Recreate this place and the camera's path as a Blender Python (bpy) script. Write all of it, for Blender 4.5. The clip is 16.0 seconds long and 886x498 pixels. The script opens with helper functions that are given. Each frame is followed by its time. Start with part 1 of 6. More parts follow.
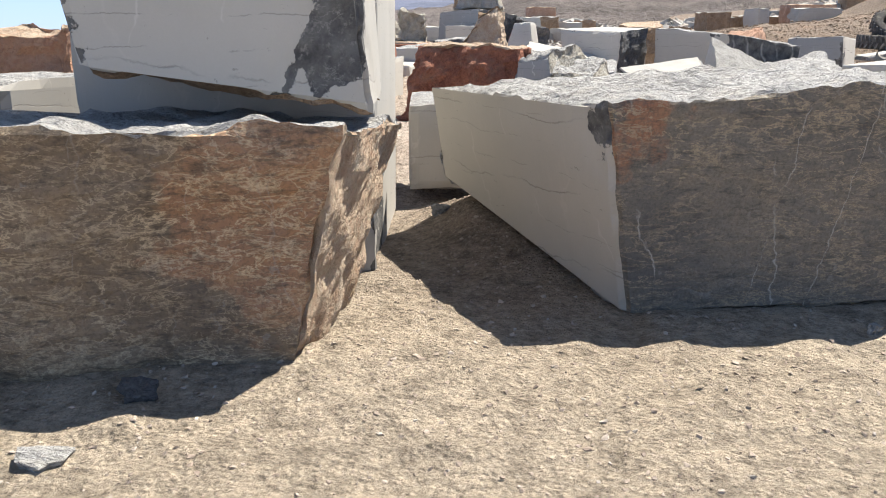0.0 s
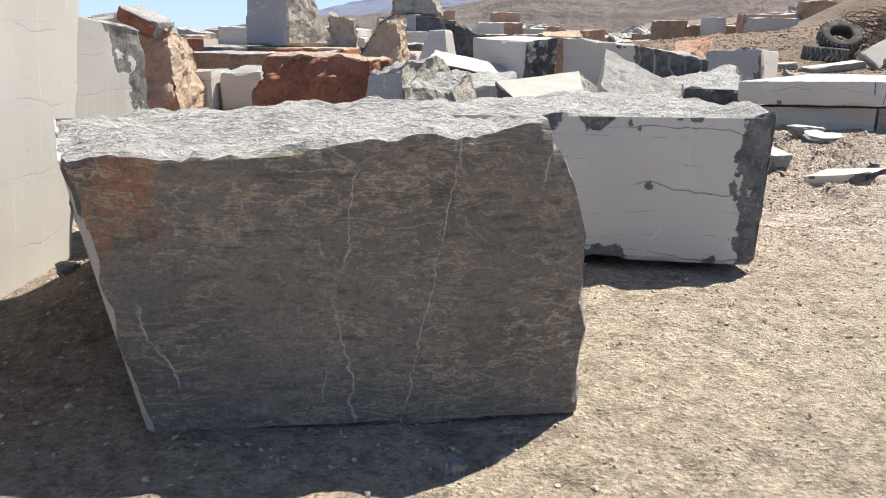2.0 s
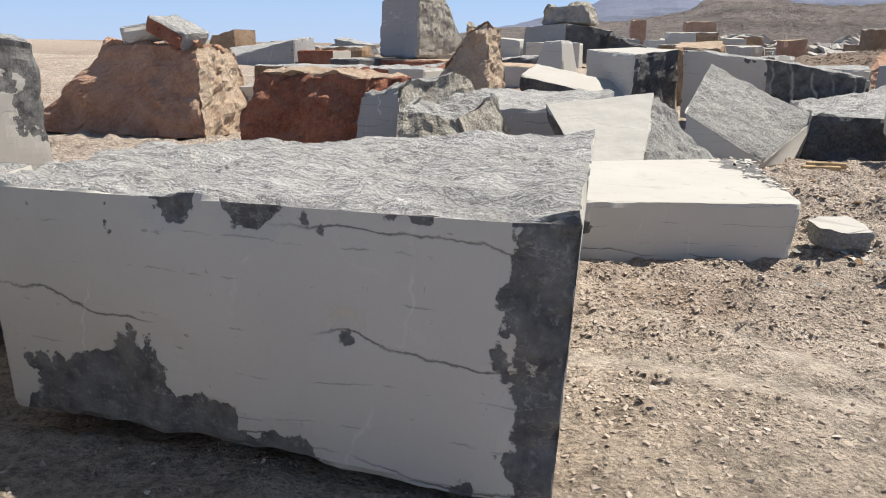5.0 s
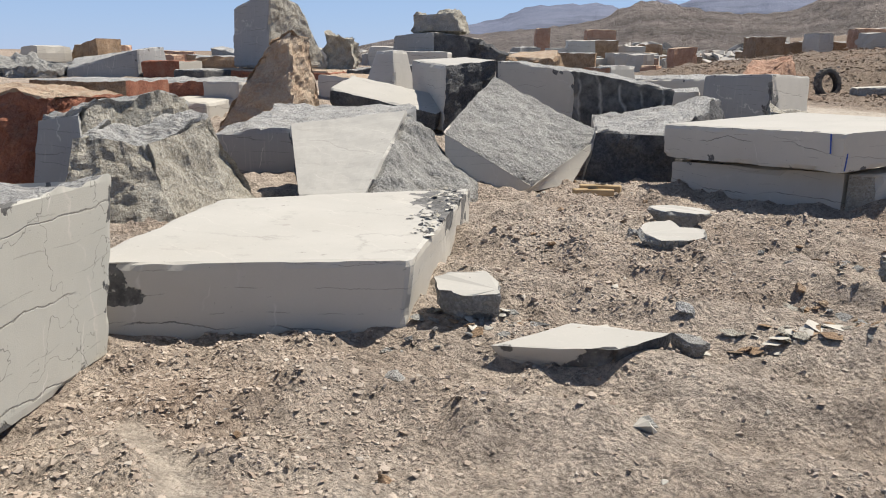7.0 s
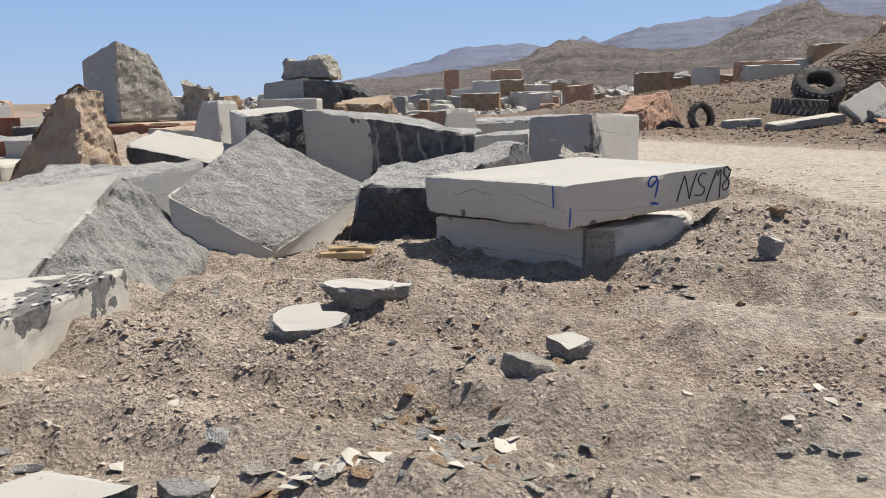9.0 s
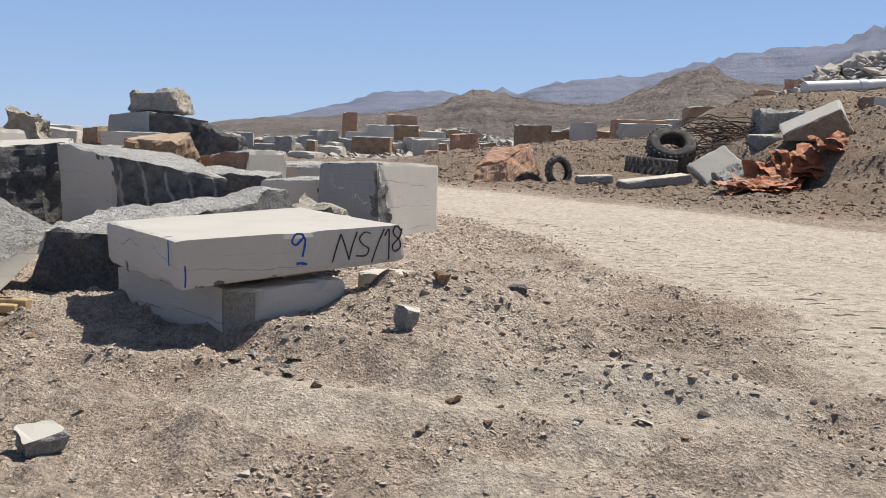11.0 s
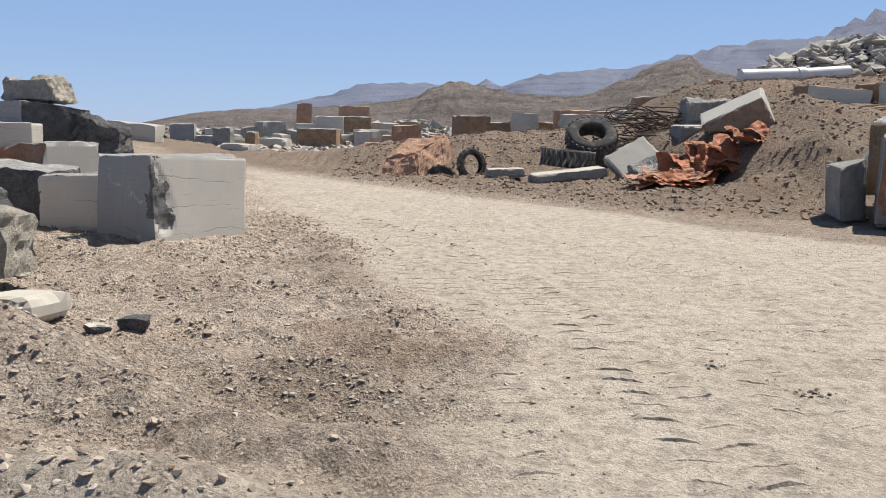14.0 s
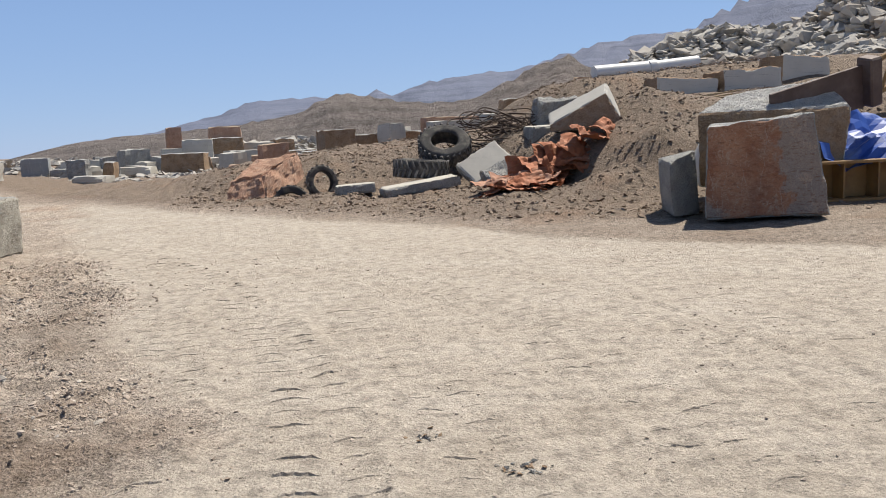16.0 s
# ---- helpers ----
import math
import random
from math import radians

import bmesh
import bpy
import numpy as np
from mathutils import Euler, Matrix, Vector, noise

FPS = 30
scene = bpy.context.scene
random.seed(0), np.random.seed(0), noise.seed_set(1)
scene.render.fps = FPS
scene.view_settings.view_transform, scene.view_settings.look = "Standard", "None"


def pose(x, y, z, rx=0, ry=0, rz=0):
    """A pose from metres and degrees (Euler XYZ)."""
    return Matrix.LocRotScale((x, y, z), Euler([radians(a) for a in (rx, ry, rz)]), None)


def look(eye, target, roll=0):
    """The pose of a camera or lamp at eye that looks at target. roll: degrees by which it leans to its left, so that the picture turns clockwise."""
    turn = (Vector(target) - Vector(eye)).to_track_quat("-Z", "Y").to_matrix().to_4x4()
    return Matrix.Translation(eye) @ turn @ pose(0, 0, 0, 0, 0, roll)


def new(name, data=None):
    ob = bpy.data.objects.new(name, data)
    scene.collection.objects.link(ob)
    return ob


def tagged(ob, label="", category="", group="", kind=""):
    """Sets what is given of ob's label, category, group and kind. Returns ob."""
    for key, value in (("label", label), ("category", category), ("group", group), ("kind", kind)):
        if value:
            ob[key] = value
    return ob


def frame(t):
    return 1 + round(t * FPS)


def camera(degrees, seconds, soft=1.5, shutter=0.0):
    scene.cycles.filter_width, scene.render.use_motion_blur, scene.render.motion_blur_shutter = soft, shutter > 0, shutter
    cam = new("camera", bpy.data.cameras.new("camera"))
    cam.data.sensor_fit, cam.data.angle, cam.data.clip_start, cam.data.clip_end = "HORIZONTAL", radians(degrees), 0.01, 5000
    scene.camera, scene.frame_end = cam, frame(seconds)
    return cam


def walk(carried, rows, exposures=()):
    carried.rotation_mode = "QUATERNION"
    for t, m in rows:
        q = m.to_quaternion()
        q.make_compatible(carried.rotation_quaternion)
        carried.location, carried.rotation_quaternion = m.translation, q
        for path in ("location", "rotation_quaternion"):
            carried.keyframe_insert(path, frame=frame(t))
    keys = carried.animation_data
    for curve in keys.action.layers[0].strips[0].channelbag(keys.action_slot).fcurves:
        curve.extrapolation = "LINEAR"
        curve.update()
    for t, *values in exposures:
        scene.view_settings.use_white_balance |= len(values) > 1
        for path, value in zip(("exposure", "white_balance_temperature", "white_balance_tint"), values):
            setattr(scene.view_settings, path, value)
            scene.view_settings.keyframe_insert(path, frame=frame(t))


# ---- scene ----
cam = camera(56.7, 16.0, soft=1.0)
METRES, EYE, TILT, LEAN, TURN = 20.0, 1.47, -14.8, 0.0, 0.0
ROWS = [
    (0.0, 0.0, 0.0, 0.0, 0.0, 0.0, -0.0),
    (0.5, 0.0275, 0.0126, 0.0038, -1.05, -0.48, 0.04),
    (1.0, 0.0537, 0.0237, 0.0082, -3.72, -1.13, 0.16),
    (1.5, 0.0795, 0.0391, 0.0132, -5.29, -0.92, 0.31),
    (2.0, 0.1057, 0.0556, 0.0204, -1.28, 0.25, -0.46),
    (2.5, 0.1261, 0.079, 0.0251, 3.94, 1.7, -1.79),
    (3.0, 0.1463, 0.1045, 0.0332, 8.79, 1.69, -2.69),
    (3.2, 0.1535, 0.1137, 0.0377, 10.42, 0.75, -2.93),
    (5.3, 0.2433, 0.2076, 0.0632, 12.35, 0.45, -3.95),
    (5.5, 0.2546, 0.2186, 0.0654, 11.98, 0.68, -4.06),
    (6.0, 0.28, 0.2388, 0.0717, 10.09, 1.44, -3.74),
    (6.5, 0.3069, 0.2604, 0.0791, 8.87, 1.83, -2.95),
    (7.0, 0.3334, 0.2793, 0.0861, 7.58, 1.22, -2.52),
    (7.5, 0.3588, 0.299, 0.0926, 6.39, 1.36, -1.92),
    (8.0, 0.3858, 0.3156, 0.0982, 7.1, 1.99, -1.7),
    (8.5, 0.4119, 0.3308, 0.1039, 6.78, 3.25, -1.21),
    (9.0, 0.4418, 0.3439, 0.107, 3.47, 4.1, 0.43),
    (9.5, 0.4732, 0.354, 0.1096, -2.64, 4.53, 2.39),
    (10.0, 0.5044, 0.3653, 0.1138, -7.2, 4.83, 3.76),
    (10.2, 0.5175, 0.3680, 0.1127, -5.80, 5.36, 2.55),
    (12.3, 0.6311, 0.4244, 0.1345, -1.20, 8.34, -2.37),
    (12.5, 0.6421, 0.4305, 0.1346, -0.86, 8.09, -2.52),
    (13.0, 0.6676, 0.4449, 0.1393, -0.63, 7.2, -2.45),
    (13.5, 0.6921, 0.4598, 0.1426, -1.39, 6.76, -2.21),
    (14.0, 0.7201, 0.4729, 0.1442, -3.6, 6.63, -0.7),
    (14.5, 0.7463, 0.4895, 0.1497, -7.04, 7.23, 1.3),
    (15.0, 0.7693, 0.5037, 0.1539, -8.65, 7.89, 2.58),
    (15.5, 0.79, 0.514, 0.1583, -8.67, 7.58, 3.15),
    (16.0, 0.8128, 0.5269, 0.1647, -9.59, 7.04, 5.03),
]
walk(cam, [(t, pose(0, 0, EYE, TILT, LEAN, TURN) @ pose(METRES * x, METRES * y, METRES * z, 90 + pitch, roll, yaw)) for t, x, y, z, yaw, pitch, roll in ROWS], exposures=[(0.0, 1.15), (2.0, 1.08), (3.2, 1.02), (5.5, 0.61), (9.0, 0.47), (12.5, 0.49), (16.0, 0.44)])

# ---- light ----
SUN_DIR = Vector((0.46, 0.36, 1.0)).normalized()
world = bpy.data.worlds.new("sky")
scene.world = world
world.use_nodes = True
wn = world.node_tree.nodes
sky = wn.new("ShaderNodeTexSky")
sky.sky_type = "NISHITA"
sky.sun_disc = False
sky.sun_elevation = math.asin(SUN_DIR.z)
sky.sun_rotation = math.atan2(SUN_DIR.x, SUN_DIR.y)
sky.altitude = 1500
sky.air_density = 1.0
sky.dust_density = 0.25
sky.ozone_density = 1.6
# the clear sky of a dry upland: pale blue low down, deeper blue overhead
co = wn.new("ShaderNodeTexCoord")
sep = wn.new("ShaderNodeSeparateXYZ")
grad = wn.new("ShaderNodeValToRGB")
for k, (p, c) in enumerate(((0.0, (0.255, 0.37, 0.6)), (0.14, (0.21, 0.33, 0.57)), (0.34, (0.14, 0.24, 0.475)), (0.55, (0.105, 0.15, 0.25)), (1.0, (0.085, 0.105, 0.15)))):
    el = grad.color_ramp.elements[k] if k < 2 else grad.color_ramp.elements.new(p)
    el.position, el.color = p, (*c, 1)
dim = wn.new("ShaderNodeMix")
dim.data_type = "RGBA"
dim.inputs[0].default_value = 0.22
scale_sky = wn.new("ShaderNodeVectorMath")
scale_sky.operation = "SCALE"
scale_sky.inputs["Scale"].default_value = 0.075
wl = world.node_tree.links
wl.new(co.outputs["Generated"], sep.inputs[0])
wl.new(sep.outputs[2], grad.inputs[0])
wl.new(sky.outputs[0], scale_sky.inputs[0])
wl.new(grad.outputs[0], dim.inputs[6])
wl.new(scale_sky.outputs[0], dim.inputs[7])
wl.new(dim.outputs[2], wn["Background"].inputs["Color"])
wn["Background"].inputs["Strength"].default_value = 1.0
sun = new("sun", bpy.data.lights.new("sun", "SUN"))
sun.data.energy = 4.9
sun.data.angle = radians(0.53)
sun.data.color = (1.0, 0.94, 0.84)
sun.matrix_world = look(SUN_DIR * 100, (0, 0, 0))


# ---- material helpers ----
class Net:
    """Short-hand for a node tree."""

    def __init__(self, name):
        self.mat = bpy.data.materials.new(name)
        self.mat.use_nodes = True
        self.t = self.mat.node_tree
        self.b = self.t.nodes["Principled BSDF"]
        self.b.inputs["Specular IOR Level"].default_value = 0.3
        co = self.t.nodes.new("ShaderNodeTexCoord")
        info = self.t.nodes.new("ShaderNodeObjectInfo")
        self.rnd = info.outputs["Random"]
        add = self.t.nodes.new("ShaderNodeVectorMath")
        add.operation = "ADD"
        sc = self.math("MULTIPLY", self.rnd, 37.0)
        self.t.links.new(co.outputs["Object"], add.inputs[0])
        self.t.links.new(sc, add.inputs[1])
        self.co = add.outputs[0]
        self.plain = co.outputs["Object"]

    def put(self, sock, v):
        if isinstance(v, (int, float)):
            sock.default_value = v
        elif isinstance(v, (tuple, list)):
            sock.default_value = (*v, 1.0) if len(v) == 3 and sock.type == "RGBA" else v
        else:
            self.t.links.new(v, sock)

    def math(self, op, a, b=0.0, c=None):
        n = self.t.nodes.new("ShaderNodeMath")
        n.operation = op
        self.put(n.inputs[0], a)
        self.put(n.inputs[1], b)
        if c is not None:
            self.put(n.inputs[2], c)
        return n.outputs[0]

    def scaled(self, s, src=None):
        n = self.t.nodes.new("ShaderNodeMapping")
        self.put(n.inputs["Vector"], src or self.co)
        n.inputs["Scale"].default_value = s
        return n.outputs[0]

    def noise(self, scale, detail=4.0, rough=0.55, vec=None, distort=0.0, color=False):
        n = self.t.nodes.new("ShaderNodeTexNoise")
        self.put(n.inputs["Vector"], vec or self.co)
        n.inputs["Scale"].default_value = scale
        n.inputs["Detail"].default_value = detail
        n.inputs["Roughness"].default_value = rough
        n.inputs["Distortion"].default_value = distort
        return n.outputs["Color" if color else "Fac"]

    def cells(self, scale, vec=None, feature="F1", out="Distance"):
        n = self.t.nodes.new("ShaderNodeTexVoronoi")
        n.feature = feature
        self.put(n.inputs["Vector"], vec or self.co)
        n.inputs["Scale"].default_value = scale
        return n.outputs[out]

    def ramp(self, fac, *stops):
        n = self.t.nodes.new("ShaderNodeValToRGB")
        self.put(n.inputs[0], fac)
        e = n.color_ramp.elements
        while len(e) < len(stops):
            e.new(0.5)
        for el, (p, c) in zip(e, stops):
            el.position = p
            el.color = (*c, 1.0) if isinstance(c, (tuple, list)) else (c, c, c, 1.0)
        return n.outputs[0]

    def mix(self, fac, a, b, mode="MIX"):
        n = self.t.nodes.new("ShaderNodeMix")
        n.data_type = "RGBA"
        n.blend_type = mode
        self.put(n.inputs[0], fac)
        self.put(n.inputs[6], a)
        self.put(n.inputs[7], b)
        return n.outputs[2]

    def attr(self, name):
        n = self.t.nodes.new("ShaderNodeAttribute")
        n.attribute_name = name
        return n.outputs["Fac"]

    def line(self, value, width):
        """1 on the thin line where value passes 0.5."""
        d = self.math("ABSOLUTE", self.math("SUBTRACT", value, 0.5))
        return self.ramp(d, (0.0, 1.0), (width, 0.0))

    def done(self, color, rough=0.85, height=None, strength=0.4, dist=0.02):
        # every base colour is scaled down alike; with the higher exposure, shade goes darker
        self.put(self.b.inputs["Base Color"], self.mix(1.0, color, (0.79, 0.79, 0.79), "MULTIPLY"))
        self.put(self.b.inputs["Roughness"], rough)
        if height is not None:
            n = self.t.nodes.new("ShaderNodeBump")
            n.inputs["Strength"].default_value = strength
            n.inputs["Distance"].default_value = dist
            self.put(n.inputs["Height"], height)
            self.t.links.new(n.outputs[0], self.b.inputs["Normal"])
        return self.mat


def sawn(name, base, vein=0.5, dust=(0.5, 0.45, 0.38), gone=((0.085, 0.083, 0.082), (0.235, 0.228, 0.215)), seam=0.8, cracked=0.0):
    """Flat wire-sawn limestone: soft mottling, pale veins, jagged dark seams, dust and saw scratches, and spalls where the skin broke off."""
    n = Net(name)
    dark = tuple(c * 0.82 for c in base)
    col = n.mix(n.noise(1.3, 5, 0.6), dark, tuple(min(0.85, c * 1.12) for c in base))
    col = n.mix(n.ramp(n.noise(0.7, 3), (0.5, 0.0), (0.75, 0.3)), col, dust)
    col = n.mix(n.math("MULTIPLY", n.noise(90, 2, 0.6), 0.25), col, tuple(c * 0.7 for c in base))
    sep = n.t.nodes.new("ShaderNodeSeparateXYZ")
    n.put(sep.inputs[0], n.co)
    x, y, z = sep.outputs
    flat = n.math("ADD", n.math("MULTIPLY", x, 0.6), n.math("MULTIPLY", y, 0.8))
    # steep pale veins
    vc = n.math("ADD", n.math("MULTIPLY", flat, 1.1), n.math("MULTIPLY", z, 0.28))
    vc = n.math("ADD", vc, n.math("MULTIPLY", n.noise(1.6, 6, 0.6), 0.5))
    v1 = n.math("MULTIPLY", n.line(n.math("FRACT", vc), 0.014), n.ramp(n.noise(2.6, 3), (0.42, 0.0), (0.58, vein)))
    col = n.mix(v1, col, (0.72, 0.67, 0.6))
    # jagged lying seams
    sc = n.math("ADD", n.math("MULTIPLY", z, 2.3), n.math("MULTIPLY", flat, 0.13))
    sc = n.math("ADD", sc, n.math("ADD", n.math("MULTIPLY", n.noise(0.9, 3), 0.9), n.math("MULTIPLY", n.noise(13, 4, 0.7), 0.10)))
    s1 = n.math("MULTIPLY", n.line(n.math("FRACT", sc), 0.016), n.ramp(n.noise(1.4, 3), (0.44, 0.0), (0.56, seam)))
    col = n.mix(s1, col, (0.07, 0.06, 0.055))
    # finer broken seams and hair veins between them
    fc = n.math("ADD", n.math("MULTIPLY", z, 6.1), n.math("ADD", n.math("MULTIPLY", n.noise(1.1, 3, 0.5), 1.3), n.math("MULTIPLY", n.noise(21, 4, 0.7), 0.16)))
    s2 = n.math("MULTIPLY", n.line(n.math("FRACT", fc), 0.028), n.ramp(n.noise(3.2, 5, 0.65), (0.5, 0.0), (0.56, seam * 0.75)))
    col = n.mix(s2, col, tuple(c * 0.32 for c in base))
    hc = n.math("ADD", n.math("SUBTRACT", n.math("MULTIPLY", flat, 3.2), n.math("MULTIPLY", z, 0.5)), n.math("ADD", n.math("MULTIPLY", n.noise(1.8, 4, 0.6), 0.9), n.math("MULTIPLY", n.noise(24, 4, 0.6), 0.05)))
    v2 = n.math("MULTIPLY", n.line(n.math("FRACT", hc), 0.02), n.ramp(n.noise(2.3, 4, 0.6), (0.5, 0.0), (0.58, min(1.0, vein * 1.5))))
    col = n.mix(v2, col, (0.76, 0.72, 0.66))
    pit = n.ramp(n.noise(7.5, 8, 0.72, n.scaled((1, 1, 2.2))), (0.655, 0.0), (0.67, 0.65))
    col = n.mix(pit, col, tuple(c * 0.45 for c in base))
    if cracked:
        bent = n.t.nodes.new("ShaderNodeVectorMath")
        bent.operation = "ADD"
        n.put(bent.inputs[0], n.co)
        n.put(bent.inputs[1], n.noise(2.0, 4, 0.6, color=True))
        net = n.ramp(n.cells(1.9, bent.outputs[0], "DISTANCE_TO_EDGE"), (0.0, cracked), (0.009, 0.0))
        net = n.math("MULTIPLY", net, n.ramp(n.noise(1.9, 4), (0.4, 0.0), (0.5, 1.0)))
        col = n.mix(net, col, (0.12, 0.11, 0.1))
    streak = n.noise(3.0, 3, 0.5, n.scaled((9, 9, 0.4)))
    col = n.mix(n.ramp(streak, (0.58, 0.0), (0.8, 0.3)), col, (0.64, 0.6, 0.54))
    specks = n.ramp(n.noise(26, 4, 0.7, n.scaled((1, 1, 0.6))), (0.69, 0.0), (0.73, 0.55))
    col = n.mix(specks, col, tuple(c * 0.35 for c in base))
    worn = n.ramp(n.math("ADD", n.math("MULTIPLY_ADD", n.noise(4.2, 7, 0.55), 1.7, -0.35), n.attr("spall")), (0.76, 0.0), (0.785, 1.0))
    rock = n.noise(9, 7, 0.68)
    bcol = n.mix(n.ramp(rock, (0.35, 0.0), (0.68, 1.0)), gone[0], gone[1])
    bcol = n.mix(n.ramp(n.noise(24, 5, 0.7), (0.56, 0.0), (0.68, 0.6)), bcol, (0.38, 0.36, 0.33))
    torn = n.math("ABSOLUTE", n.math("SUBTRACT", n.noise(7, 7, 0.62, n.scaled((1, 1, 1.5)), 0.5), 0.5))
    bcol = n.mix(n.math("MULTIPLY", n.ramp(torn, (0.0, 0.5), (0.012, 0.0)), n.ramp(n.noise(5, 3), (0.5, 0.0), (0.62, 1.0))), bcol, (0.52, 0.5, 0.47))
    col = n.mix(worn, col, bcol)
    h = n.math("ADD", n.math("MULTIPLY", n.noise(140, 3), 0.1), n.math("MULTIPLY", s1, -0.5))
    h = n.math("ADD", h, n.math("MULTIPLY", n.noise(5, 4), 0.15))
    h = n.math("ADD", h, n.math("MULTIPLY", worn, n.math("SUBTRACT", n.math("MULTIPLY", rock, 2.2), 2.0)))
    return n.done(col, 0.8, h, 0.55, 0.014)


def broken(name, lo, hi, dust=(0.5, 0.46, 0.4), dust_amt=0.5, scale=1.0, flake=(1.0, 1.0, 1.0), flaky=0.0):
    """Broken stone: layered colour, dust in the hollows, strong fine relief."""
    n = Net(name)
    vec = n.scaled(flake)
    big = n.noise(1.4 * scale, 7, 0.62, vec, 0.3)
    col = n.mix(n.ramp(big, (0.34, 0.0), (0.66, 1.0)), lo, hi)
    fine = n.noise(16 * scale, 6, 0.7, vec)
    col = n.mix(n.ramp(fine, (0.42, 0.0), (0.72, 0.55)), col, tuple(min(0.8, c * 1.5) for c in hi))
    col = n.mix(n.ramp(n.noise(3.1 * scale, 5, 0.65), (0.5, 0.0), (0.66, dust_amt)), col, dust)
    col = n.mix(n.ramp(n.noise(48, 3, 0.6), (0.5, 0.0), (0.7, 0.5)), col, tuple(c * 0.6 for c in lo))
    ridged = n.math("ABSOLUTE", n.math("SUBTRACT", n.noise(6 * scale, 8, 0.65, vec, 0.2), 0.5))
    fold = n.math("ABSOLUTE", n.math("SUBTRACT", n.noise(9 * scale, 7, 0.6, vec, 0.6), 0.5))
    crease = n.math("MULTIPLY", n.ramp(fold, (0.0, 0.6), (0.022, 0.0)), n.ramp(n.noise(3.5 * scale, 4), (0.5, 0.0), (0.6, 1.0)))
    # the shade of the creases is painted into the colour
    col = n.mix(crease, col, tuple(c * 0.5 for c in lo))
    h = n.math("ADD", n.math("MULTIPLY", ridged, 2.6), n.math("MULTIPLY", n.noise(38, 5, 0.65), 0.7))
    h = n.math("ADD", h, n.math("MULTIPLY", n.ramp(fold, (0.0, 0.0), (0.08, 1.0)), 0.22))
    if flaky:
        # thin layers torn off one above the other, each with a sharp scarp
        for size, count, weight in ((2.6, 7.0, 1.0), (8.0, 5.0, 0.5)):
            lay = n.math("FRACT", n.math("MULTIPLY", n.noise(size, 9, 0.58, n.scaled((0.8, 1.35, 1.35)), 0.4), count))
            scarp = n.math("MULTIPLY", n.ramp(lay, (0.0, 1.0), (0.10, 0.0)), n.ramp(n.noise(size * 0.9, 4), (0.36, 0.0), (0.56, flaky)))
            # scarp edges get their shade from the colour too
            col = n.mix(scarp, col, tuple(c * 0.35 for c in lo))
            h = n.math("ADD", h, n.math("MULTIPLY", lay, weight * flaky))
    return n.done(col, 0.88, h, 0.9, 0.036)


